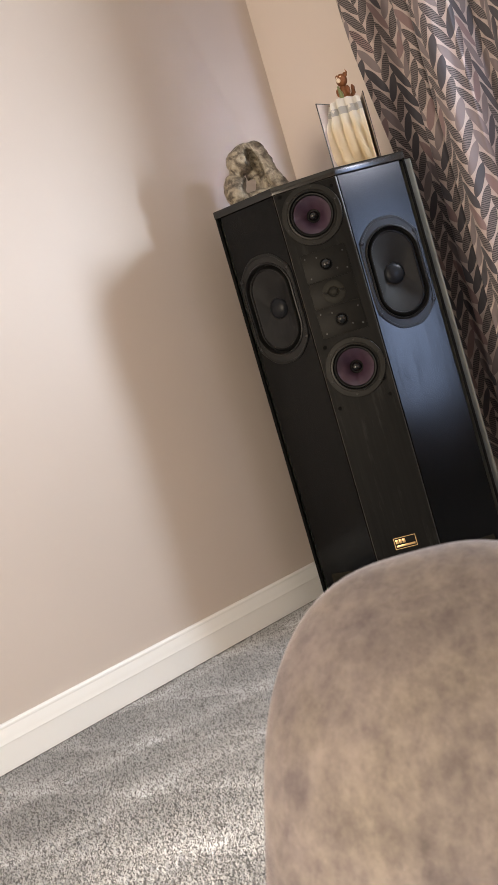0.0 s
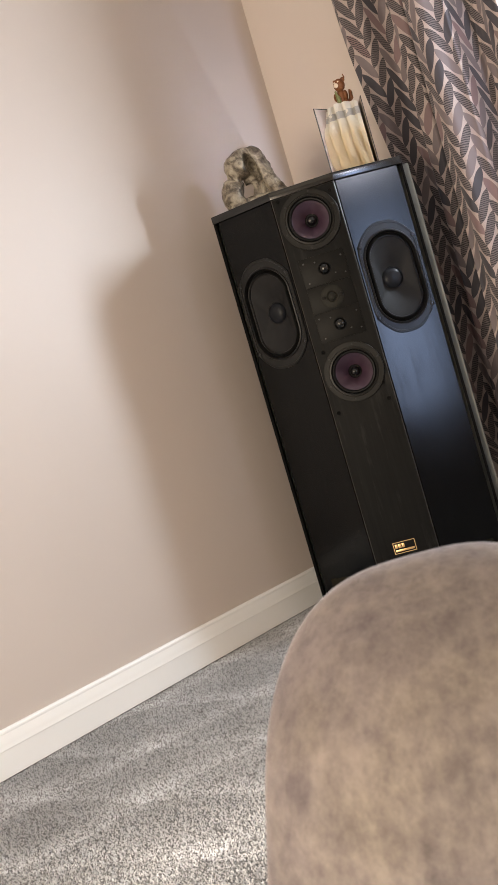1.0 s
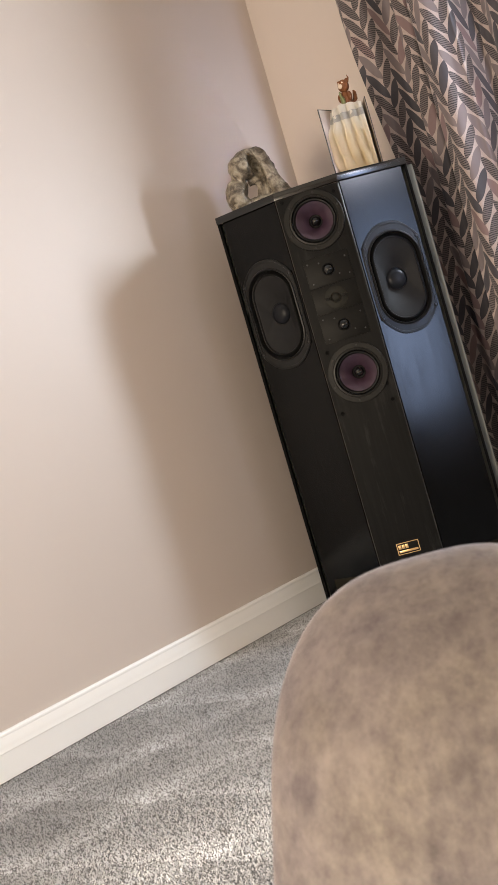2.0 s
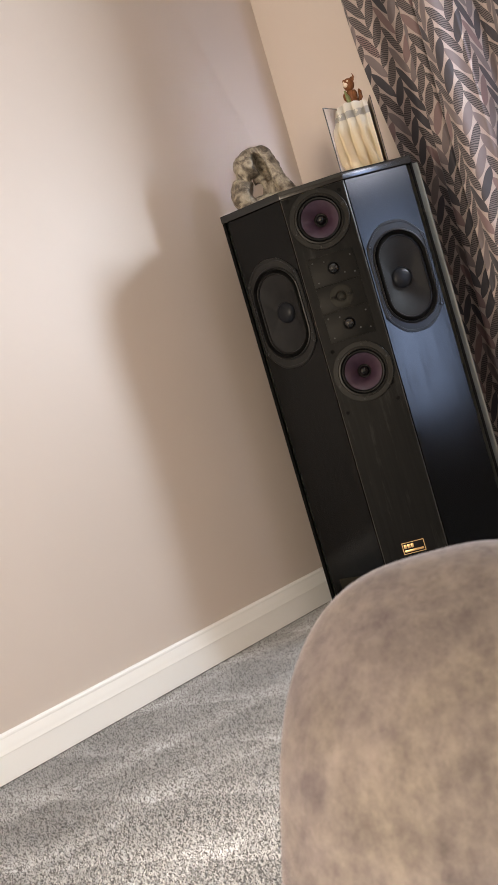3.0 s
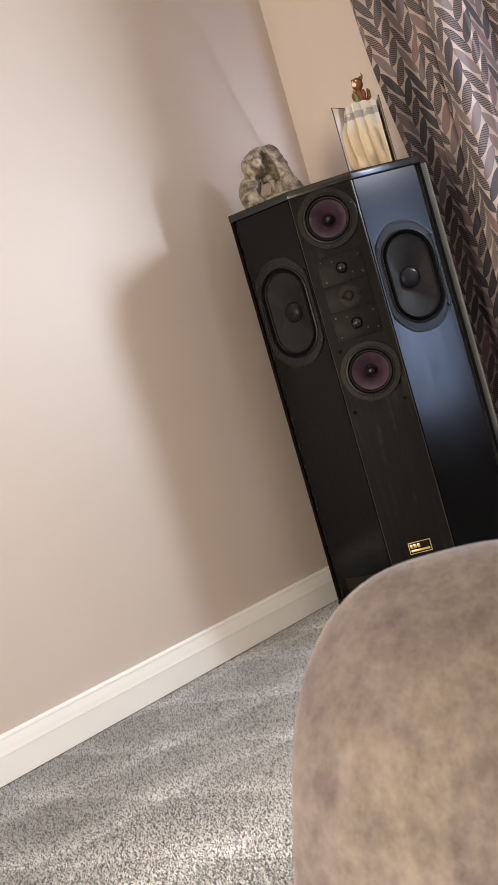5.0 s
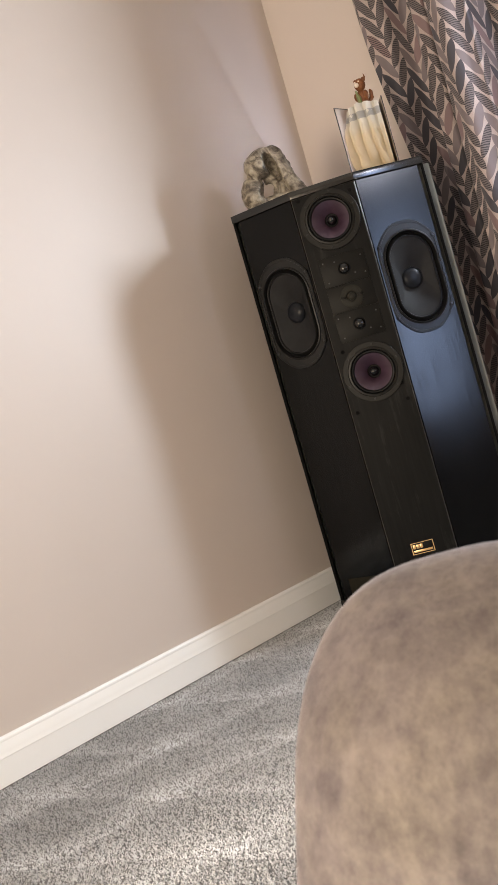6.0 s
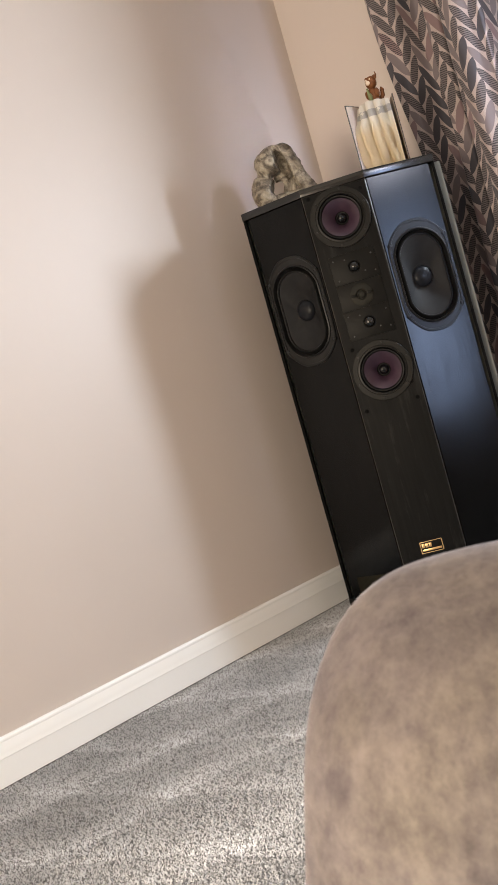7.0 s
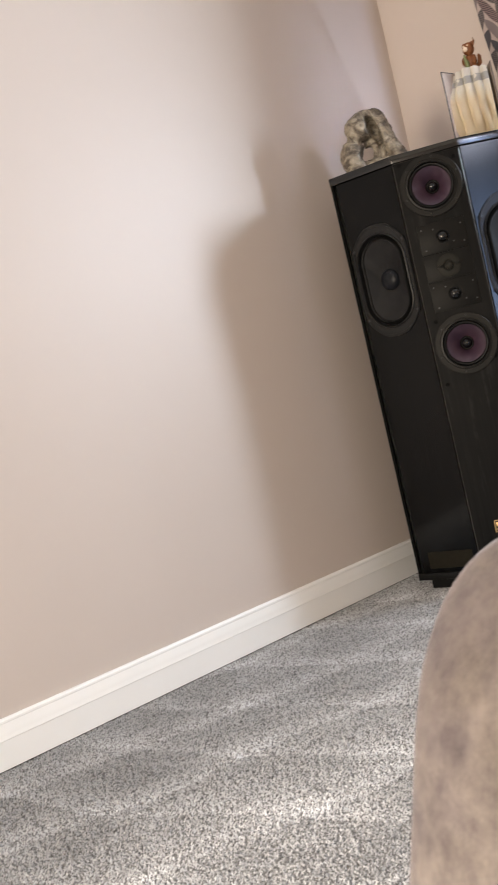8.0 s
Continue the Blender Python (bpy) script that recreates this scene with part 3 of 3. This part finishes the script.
def loudspeaker():
    root = thing("loudspeaker", pose(0, 0, 0), "tall black ash floor-standing loudspeaker with a three-faced front", "loudspeaker")
    inset = 0.010
    outline = [(-AX, AY), (-HALF, 0), (HALF, 0), (AX, AY), (AX, DEEP), (-AX, DEEP)]
    bm = bmesh.new()
    prism(bm, outline, TOP - 0.022, TOP, 0.0022)
    part("top_board", bm, ASH_TOP, root, "black board with worn pale corners")
    bm = bmesh.new()
    prism(bm, outline, 0.030, 0.050, 0.002)
    part("bottom_board", bm, BLACK_LACQUER, root)
    bm = bmesh.new()
    prism(bm, [(-AX + 0.035, AY + 0.012), (-HALF, 0.03), (HALF, 0.03), (AX - 0.035, AY + 0.012), (AX - 0.03, DEEP - 0.03), (-AX + 0.03, DEEP - 0.03)], -0.004, 0.0298, 0.002)
    part("plinth", bm, BLACK_LACQUER, root)
    for sx in (-1, 1):
        bm = bmesh.new()
        proud = 0.0155 if sx > 0 else -0.0015
        prism(bm, [(sx * (AX - 0.026), AY + 0.030), (sx * (AX + proud), AY + 0.030), (sx * (AX + proud), DEEP - 0.003), (sx * (AX - 0.026), DEEP - 0.003)][::sx],
              0.0502, TOP - 0.0222, 0.002)
        part("side_panel", bm, SIDE_VINYL, root, "dark grey side panel")
        bm = bmesh.new()
        a, b = sorted((sx * (AX - 0.009), sx * (AX - 0.001)))
        box(bm, a, b, AY + 0.004, AY + 0.0298, 0.0502, TOP - 0.0222, 0.0015)
        part("edge_strip", bm, MATTE_BLACK, root)
    bm = bmesh.new()
    box(bm, -AX + 0.0262, AX - 0.0262, DEEP - 0.024, DEEP - 0.004, 0.0504, TOP - 0.0224, 0.001)
    part("back_panel", bm, BLACK_LACQUER, root)
    # three front faces
    bm = bmesh.new()
    pierced(bm, -HALF - 0.0005, HALF + 0.0005, 0.0503, TOP - 0.0223, 0.02,
            [lambda k, z=z: (circle(0.075, k)[0], circle(0.075, k)[1] + z) for z in (1.143, 0.693)], 0.0024, 1)
    front = part("front_baffle", bm, (ASH_WORN, EDGE_WORN), root, "scuffed black ash front face", at=pose(0, inset - 0.004, 0))
    midrange(front, 1.143)
    midrange(front, 0.693)
    for z, high in ((0.999, 0.084), (0.836, 0.084)):
        bm = bmesh.new()
        box(bm, -0.066, 0.066, -0.0022, 0.002, z - high / 2, z + high / 2, 0.0008)
        plate = part("tweeter_plate", bm, PLATE, front)
        bm = bmesh.new()
        rings(bm, circle, [(0.0185, 0.001), (0.0185, -0.0012), (0.0165, -0.0022), (0.0148, 0.0005)], 32, False)
        part("dome_ring", bm, RUBBER, plate, at=pose(0, -0.0022, z))
        bm = bmesh.new()
        rings(bm, circle, [(0.0150, 0.001)] + [(0.0145 * math.cos(radians(a)), -0.0012 - 0.0105 * math.sin(radians(a))) for a in range(0, 90, 12)], 32)
        part("dome", bm, DOME, plate, "glossy black dome", at=pose(0, -0.0022, z))
        for dx, dz in ((-0.055, 0.028), (0.055, 0.024), (-0.052, -0.030), (0.056, -0.026), (0.028, -0.020), (-0.022, 0.024)):
            screw(plate, dx, z + dz, 0.0024, -0.0022)
    z = 0.9165
    bm = bmesh.new()
    box(bm, -0.066, 0.066, -0.0014, 0.002, z - 0.0375, z + 0.0375, 0.0008)
    plate = part("tweeter_plate", bm, PLATE, front)
    bm = bmesh.new()
    rings(bm, circle, [(0.0330, 0.001), (0.0330, -0.0016), (0.0315, -0.0024), (0.0160, -0.0020), (0.0130, 0.0006), (0.0115, 0.0022), (0.0112, -0.0030), (0.0085, -0.0060), (0.0035, -0.0072)], 40)
    part("tweeter_ring", bm, RING_DULL, plate, at=pose(0, -0.0015, z))
    for sx in (-1, 1):
        bm = bmesh.new()
        box(bm, -0.0075, 0.0075, -0.0055, 0.0005, -0.0038, 0.0038, 0.0014)
        part("grille_clip", bm, PLATE, plate, at=pose(sx * 0.0245, -0.0030, z + 0.001) @ pose(0, 0, 0, 0, 8, 0))
    for dx, dz in ((-0.075, 1.218), (0.075, 1.205), (-0.076, 0.5895), (0.074, 0.592), (0.070, 0.640), (-0.070, 0.770)):
        bm = bmesh.new()
        rings(bm, circle, [(0.0060, 0.0005), (0.0057, -0.0008), (0.0048, -0.0010), (0.0042, -0.0008)], 14)
        part("grille_socket", bm, MATTE_BLACK, front, at=pose(dx, -0.0004, dz))
    # maker's plate: brass rim and unlettered brass bars on black
    bm = bmesh.new()
    box(bm, -0.0325, 0.0325, -0.0016, 0.001, 0.1495, 0.1835, 0.0006)
    badge = part("badge", bm, PLATE, front, "small black plate with brass rim")
    bm = bmesh.new()
    for b in ((-0.0325, 0.0325, 0.1495, 0.1511), (-0.0325, 0.0325, 0.1819, 0.1835), (-0.0325, -0.0307, 0.1512, 0.1818), (0.0307, 0.0325, 0.1512, 0.1818)):
        box(bm, b[0], b[1], -0.0024, -0.0012, b[2], b[3])
    part("rim", bm, GOLD, badge)
    for b in ((-0.0275, -0.0195, 0.1655, 0.1775), (-0.0175, -0.0090, 0.1655, 0.1775), (-0.0070, 0.0010, 0.1655, 0.1775), (-0.0275, 0.0275, 0.1550, 0.1610)):
        bm = bmesh.new()
        box(bm, b[0], b[1], -0.0022, -0.0012, b[2], b[3], 0.0003)
        part("brass_bar", bm, GOLD, badge)
    for sx in (-1, 1):
        face = pose(sx * HALF, inset, 0, 0, 0, sx * math.degrees(LEAN))
        a, b = sorted((sx * 0.0030, sx * (SIDE - 0.019)))
        bm = bmesh.new()
        cut = stadium(0.0790, 0.1335)
        pierced(bm, a, b, 0.0503, TOP - 0.0223, 0.02, [lambda k: (cut(0, k)[0] + sx * 0.102, cut(0, k)[1] + 0.921)])
        board = part("side_baffle", bm, ASH, root, at=face)
        bass_driver(board, pose(sx * 0.102, -0.0002, 0.921))
        bm = bmesh.new()
        a, b = sorted((sx * 0.020, sx * 0.170))
        box(bm, a, b, -0.0012, 0.002, 0.062, 0.112, 0.0006)
        part("port_foam", bm, FOAM, board, "dull dark foam over the port")
    return root


loudspeaker()


# ---- on top of the loudspeaker ----
def sculpture():
    """A hollowed, weathered form: two lobes, a hood over an alcove, a sloping flank, one opening right through."""
    cell = 0.0028
    lo = np.array((-0.02, -0.075, -0.03))
    shape = np.array((0.26, 0.16, 0.22)) / cell
    axes = [lo[i] + cell * np.arange(int(shape[i])) for i in range(3)]
    X, Y, Z = np.meshgrid(*axes, indexing="ij")

    def egg(c, r, lean=0.0):
        x, z = X - c[0], Z - c[2]
        x, z = x * math.cos(lean) - z * math.sin(lean), x * math.sin(lean) + z * math.cos(lean)
        k = np.sqrt((x / r[0]) ** 2 + ((Y - c[1]) / r[1]) ** 2 + (z / r[2]) ** 2)
        return (k - 1.0) * min(r)

    def limb(a, b, ra, rb):
        a, b = np.array(a), np.array(b)
        d = b - a
        h = np.clip(((X - a[0]) * d[0] + (Y - a[1]) * d[1] + (Z - a[2]) * d[2]) / d.dot(d), 0, 1)
        return np.sqrt((X - a[0] - h * d[0]) ** 2 + (Y - a[1] - h * d[1]) ** 2 + (Z - a[2] - h * d[2]) ** 2) - (ra + (rb - ra) * h)

    def join(a, b, k=0.010):
        h = np.clip(0.5 + 0.5 * (b - a) / k, 0, 1)
        return b + (a - b) * h - k * h * (1 - h)

    def carve(a, b, k=0.006):
        return -join(-a, b, k)
    f = egg((0.047, 0.0, 0.046), (0.040, 0.042, 0.052))
    f = join(f, egg((0.080, 0.0, 0.122), (0.044, 0.044, 0.038)), 0.010)
    f = join(f, limb((0.095, 0.006, 0.138), (0.126, 0.010, 0.138), 0.032, 0.030))
    f = join(f, limb((0.130, 0.008, 0.132), (0.150, 0.004, 0.072), 0.027, 0.024))
    f = join(f, limb((0.150, 0.004, 0.072), (0.190, 0.0, 0.010), 0.024, 0.018))
    f = join(f, egg((0.125, 0.036, 0.080), (0.046, 0.022, 0.084)))
    f = join(f, limb((0.050, 0.0, 0.010), (0.186, 0.0, 0.006), 0.024, 0.020))
    f = carve(f, egg((0.121, -0.024, 0.096), (0.0170, 0.054, 0.056), radians(-12)), 0.003)
    f = carve(f, egg((0.110, -0.030, 0.062), (0.0160, 0.048, 0.030), radians(10)), 0.006)
    f = carve(f, egg((0.086, 0.0, 0.051), (0.0160, 0.120, 0.0240), radians(32)), 0.003)
    # worn grooves
    f = f + 0.0006 * np.sin(150 * X + 90 * Z + 3 * np.sin(70 * Z + 60 * Y)) * np.sin(110 * Z - 60 * X + 80 * Y)
    f = f + 0.0006 * np.sin(330 * Z + 2.5 * np.sin(120 * X) + 100 * Y)
    f = np.maximum(f, -Z)
    # one vertex in every cell that the surface crosses, at the mean of its crossings
    inside = f < 0
    n = np.array(f.shape) - 1
    total, hits = np.zeros((*n, 3)), np.zeros(tuple(n))
    corners = [np.array((i, j, k)) for i in (0, 1) for j in (0, 1) for k in (0, 1)]

    def at(a, c):
        return a[c[0]:c[0] + n[0], c[1]:c[1] + n[1], c[2]:c[2] + n[2]]
    for c in corners:
        for axis in range(3):
            if c[axis]:
                continue
            d = c.copy()
            d[axis] = 1
            fa, fb = at(f, c), at(f, d)
            cross = at(inside, c) != at(inside, d)
            w = np.where(cross, fa / np.where(cross, fa - fb, 1), 0)
            for i in range(3):
                total[..., i] += np.where(cross, c[i] + (w if i == axis else 0), 0)
            hits += cross
    used = hits > 0
    number = np.full(tuple(n), -1)
    number[used] = np.arange(used.sum())
    where = np.argwhere(used)
    verts = lo + cell * (where + total[used] / hits[used][:, None])
    faces = []
    for axis in range(3):
        u, v = (axis + 1) % 3, (axis + 2) % 3
        lower = inside[tuple(slice(0, -1) if i == axis else slice(None) for i in range(3))]
        upper = inside[tuple(slice(1, None) if i == axis else slice(None) for i in range(3))]
        for p in np.argwhere(lower != upper):
            quad = []
            for du, dv in ((-1, -1), (0, -1), (0, 0), (-1, 0)):
                q = p.copy()
                q[u] += du
                q[v] += dv
                quad.append(int(number[tuple(q)]))
            faces.append(quad if lower[tuple(p)] else quad[::-1])
    data = bpy.data.meshes.new("sculpture")
    data.from_pydata(verts.tolist(), [], faces)
    data.materials.append(STONE)
    data.shade_smooth()
    ob = new("sculpture", data)
    ob.matrix_basis = pose(-0.258, 0.160, TOP + 0.0005) @ Matrix.Diagonal((1.016, 1.016, 1.06, 1))
    sm = ob.modifiers.new("soften", "SMOOTH")
    sm.iterations, sm.factor = 1, 0.5
    tagged(ob, "pale grey-brown weathered abstract sculpture with pierced openings, on the loudspeaker", "sculpture")


sculpture()

BOOK_H = 0.214


def folded_book():
    """A book standing open in a wedge, its pages folded into a relief."""
    root = thing("folded_book", pose(0.186, 0.300, TOP + 0.001), "open cream book with folded pages, standing on the loudspeaker", "book")
    for name, x0, y0, ang, length in (("front_cover", -0.022, -0.012, -27, 0.170), ("back_cover", 0.024, -0.004, 8, 0.125)):
        bm = bmesh.new()
        box(bm, -0.0013, 0.0013, -length, 0, 0, BOOK_H, 0.0006)
        cover = part(name, bm, COVER, root, at=pose(x0, y0, 0, 0, 0, ang))
        bm = bmesh.new()
        side = 1 if ang < 0 else -1
        a, b = sorted((side * 0.0014, side * 0.0019))
        box(bm, a, b, -length + 0.003, 0, 0.003, BOOK_H - 0.003)
        part("endpaper", bm, ENDPAPER, cover, "grey lining paper")
    bm = bmesh.new()
    box(bm, -0.025, 0.025, -0.004, 0.000, 0, BOOK_H, 0.001)
    part("spine", bm, COVER, root, at=pose(0, 0, 0, 0, 0, 10))
    count, rows = 120, 34
    for i in range(count):
        f = i / (count - 1)
        ang = radians(-29 + 34 * f)
        bm = bmesh.new()
        sx, sy = -0.016 + 0.034 * f, -0.006
        jut = random.uniform(-0.0004, 0.0004)
        left, right = [], []
        for j in range(rows + 1):
            z = 0.002 + (BOOK_H - 0.012 + 0.008 * math.sin(3.1 * f)) * j / rows
            q = j / rows
            # broad folded lobes with sharp flanks, over upright pleats
            def lobe(cf, cq, rf, rq, lean=0.0, hard=6.0):
                df, dq = f - cf - lean * (q - cq), q - cq
                return 1.0 / (1.0 + math.exp(min(30.0, hard * ((df / rf) ** 2 + (dq / rq) ** 2 - 1.0))))
            pleat = abs(math.sin(13.0 * f + 0.6 + 1.6 * q))
            r = 0.108 + 0.026 * (1 - f) + 0.016 * pleat
            r += 0.018 * max(lobe(0.20, 0.38, 0.30, 0.34, -0.25), lobe(0.52, 0.42, 0.15, 0.26, -0.1))
            r += 0.016 * lobe(0.82, 0.36, 0.15, 0.36, -0.15) - 0.014 * lobe(0.82, 0.42, 0.06, 0.16, -0.15)
            r -= 0.006 * lobe(0.24, 0.24, 0.10, 0.09, -0.8)
            r -= 0.030 * max(0.0, q - 0.72) / 0.28 * max(0.0, 1 - 2.6 * f)
            r += jut
            open_up = 0.0007
            d = Vector((math.sin(ang), -math.cos(ang), 0))
            n = Vector((math.cos(ang), math.sin(ang), 0))
            tip = Vector((sx, sy, 0)) + d * r
            left.append(((Vector((sx, sy, 0)) - n * open_up), (tip - n * open_up * 0.4), z))
            right.append(((Vector((sx, sy, 0)) + n * open_up), (tip + n * open_up * 0.4), z))
        grid = []
        for lo, hi in zip(left, right):
            grid.append([bm.verts.new((p.x, p.y, lo[2])) for p in (lo[0], lo[1], hi[1], hi[0])])
        for a, b in zip(grid, grid[1:]):
            for k in range(3):
                bm.faces.new((a[k], a[k + 1], b[k + 1], b[k]))
        bm.faces.new(grid[0]), bm.faces.new(grid[-1])
        part("folded_page", bm, PAPER, root, smooth=20)


folded_book()


def figurine():
    """A little seated animal holding a bottle, one mesh."""
    bm = bmesh.new()
    ball(bm, (0, 0, 0.020), 0.016, (1.0, 0.9, 1.25))
    ball(bm, (0.003, -0.003, 0.050), 0.0150, (1.0, 0.95, 1.0))
    ball(bm, (-0.011, -0.007, 0.006), 0.0075, (1.0, 1.4, 0.9))
    ball(bm, (0.012, -0.007, 0.006), 0.0075, (1.0, 1.4, 0.9))
    ball(bm, (-0.013, -0.006, 0.025), 0.0065, (0.9, 1.2, 1.5))
    ball(bm, (0.014, -0.006, 0.024), 0.0070, (0.9, 1.2, 1.6))
    ball(bm, (-0.008, 0.000, 0.061), 0.0045)
    ball(bm, (0.014, 0.000, 0.060), 0.0050, (1.3, 0.6, 1.2))
    tube(bm, [(0.014, 0.006, 0.058, 0.003), (0.018, 0.006, 0.066, 0.0022), (0.017, 0.004, 0.073, 0.0008)], 8)
    tube(bm, [(0.010, 0.012, 0.006, 0.004), (0.020, 0.014, 0.018, 0.006), (0.022, 0.012, 0.030, 0.005), (0.021, 0.011, 0.034, 0.003), (0.020, 0.010, 0.036, 0.001)], 10)
    ball(bm, (-0.001, -0.0155, 0.049), 0.0060, (1.1, 0.7, 0.9), 1)
    ball(bm, (-0.004, -0.0145, 0.056), 0.0024, (1, 0.7, 1), 1)
    ball(bm, (0.006, -0.0145, 0.0560), 0.0024, (1, 0.7, 1), 1)
    before = set(bm.faces)
    tube(bm, [(-0.002, -0.018, 0.008, 0.0055), (-0.003, -0.018, 0.020, 0.0060), (-0.005, -0.018, 0.026, 0.0040), (-0.006, -0.018, 0.034, 0.0026), (-0.0065, -0.018, 0.037, 0.0028)], 12)
    for f in set(bm.faces) - before:
        f.material_index = 2
    ob = new("figurine", mesh_of("figurine", bm, FUR, CREAM, GREEN, smooth=60))
    ob.matrix_basis = pose(0.173, 0.222, TOP + 0.2085, 0, 0, -18) @ Matrix.Diagonal((1.15, 1.15, 1.30, 1))
    tagged(ob, "small brown animal figurine with green bottle on folded book", "figurine")


figurine()


# ---- the curtain ----
def curtain():
    """Gathered cloth in front of the window wall; room axes. Its left hem leans a little as it hangs."""
    wide, high, low, top = 220, 40, 0.26, 2.18
    root = thing("curtain", ROOM @ pose(0, 0, low), "grey and taupe leaf print curtain gathered beside the window", "curtain")

    # pleats: distance from the left hem, depth from the hanging line (minus: into the room)
    PLEATS = [(0.0, 0.010), (0.05, -0.010), (0.10, -0.002), (0.14, 0.042), (0.165, 0.040), (0.20, 0.000), (0.235, 0.006), (0.258, 0.052), (0.286, 0.050),
              (0.310, -0.062), (0.375, -0.074), (0.426, -0.056), (0.450, 0.008), (0.470, 0.004), (0.52, -0.016), (0.558, -0.018), (0.584, 0.010), (0.608, 0.040), (0.635, 0.0566), (0.66, 0.0566)]

    def depth(d, q):
        d = d + 0.008 * math.sin(2.2 * q + 9 * d)
        for (a, ya), (b, yb) in zip(PLEATS, PLEATS[1:]):
            if d <= b:
                f = max(0.0, (d - a) / (b - a))
                return ya + (yb - ya) * (0.5 - 0.5 * math.cos(math.pi * f)) + 0.003 * min(1.0, max(0.0, 0.63 - d) * 20) * math.sin(60 * d + 4 * q)
        return PLEATS[-1][1]
    grid, flat = [], []
    bm = bmesh.new()
    for j in range(high + 1):
        q = j / high
        z = (top - low) * q
        left = 0.489 - 0.105 * max(0.0, z + low - 1.28) + 0.04 * max(0.0, (0.40 - z - low) / 0.14)
        right = 1.075
        row, run, last = [], [], None
        u = 0.0
        for i in range(wide + 1):
            f = i / wide
            x = left + (right - left) * f
            y = -0.112 + 1.95 * depth(max(0.0, x - 0.415), q)
            if last is not None:
                u += math.hypot(x - last[0], y - last[1])
            last = (x, y)
            row.append(bm.verts.new((x, y, z)))
            run.append(u)
        grid.append(row)
        flat.append(run)
    layer = bm.loops.layers.uv.new("cloth")
    where = {v: (flat[j][i], z0) for j, row in enumerate(grid) for i, v in enumerate(row) for z0 in ((top - low) * j / high,)}
    for a, b in zip(grid, grid[1:]):
        for i in range(wide):
            face = bm.faces.new((a[i], a[i + 1], b[i + 1], b[i]))
            for loop in face.loops:
                loop[layer].uv = where[loop.vert]
    cloth = part("cloth", bm, CLOTH, root, smooth=80)
    so = cloth.modifiers.new("thickness", "SOLIDIFY")
    so.thickness, so.offset = 0.002, 0
    pole = thing("curtain_pole", ROOM @ pose(0, -0.098, top - 0.012), "dark metal curtain pole over the window", "curtain pole")
    bm = bmesh.new()
    tube(bm, [(0.36, 0, 0, 0.012), (2.85, 0, 0, 0.012)], 16)
    part("rod", bm, METAL_DARK, pole)
    for x in (0.39, 2.80):
        bm = bmesh.new()
        tube(bm, [(x, 0, 0, 0.006), (x, 0.098, 0, 0.006)], 10)
        part("bracket", bm, METAL_DARK, pole)


curtain()


# ---- the chair ----
def chair():
    """Low chair with a domed, padded velvet back, its back towards the camera."""
    root = thing("velvet_chair", pose(0.195, -2.12, 0.0, 0, 0, 6), "mushroom brown crushed velvet chair with a rounded back", "chair")
    count, levels = 72, 14
    mid = 0.345

    def outline(k):
        # domed top, gently flaring sides, rounded foot
        a = 2 * math.pi * k
        c, s = math.cos(a), math.sin(a)
        p, high = (3.0, 0.1850) if s >= 0 else (11.0, 0.22)
        q = (abs(c) ** p + abs(s) ** p) ** (-1 / p)
        z = q * s * high
        return q * c * (0.2025 - 0.26 * z), mid + z
    bm = bmesh.new()
    sheets = []
    for side in (-1, 1):
        loops = []
        for l in range(levels + 1):
            f = 1 - (l / levels) ** 1.9
            d = 0.085 * (1 - f ** 2.4) ** 0.62
            loop = []
            for k in range(count):
                x, z = outline(k / count)
                x, z = x * f, mid + (z - mid) * f
                loop.append((x, side * d + 0.30 * x * x + 0.10 * (z - mid) + 2.3 * max(0.0, z - mid) ** 2, z))
            loops.append(loop)
        sheets.append(loops)
    rim = [bm.verts.new(p) for p in sheets[0][0]]
    for side, loops in zip((-1, 1), sheets):
        prev = rim
        for loop in loops[1:-1]:
            cur = [bm.verts.new(p) for p in loop]
            for k in range(count):
                bm.faces.new((prev[k], prev[(k + 1) % count], cur[(k + 1) % count], cur[k]))
            prev = cur
        tip = bm.verts.new(loops[-1][0])
        for k in range(count):
            bm.faces.new((prev[k], prev[(k + 1) % count], tip))
    part("backrest", bm, VELVET, root, smooth=80)
    bm = bmesh.new()
    box(bm, -0.185, 0.185, 0.035, 0.46, 0.20, 0.315, 0.035, segments=4)
    part("seat", bm, VELVET, root, smooth=60)
    for sx in (-1, 1):
        for y in (0.08, 0.41):
            bm = bmesh.new()
            tube(bm, [(sx * 0.175, y, 0.0, 0.010), (sx * 0.160, y, 0.205, 0.017)], 14)
            part("leg", bm, LEG_WOOD, root)


chair()
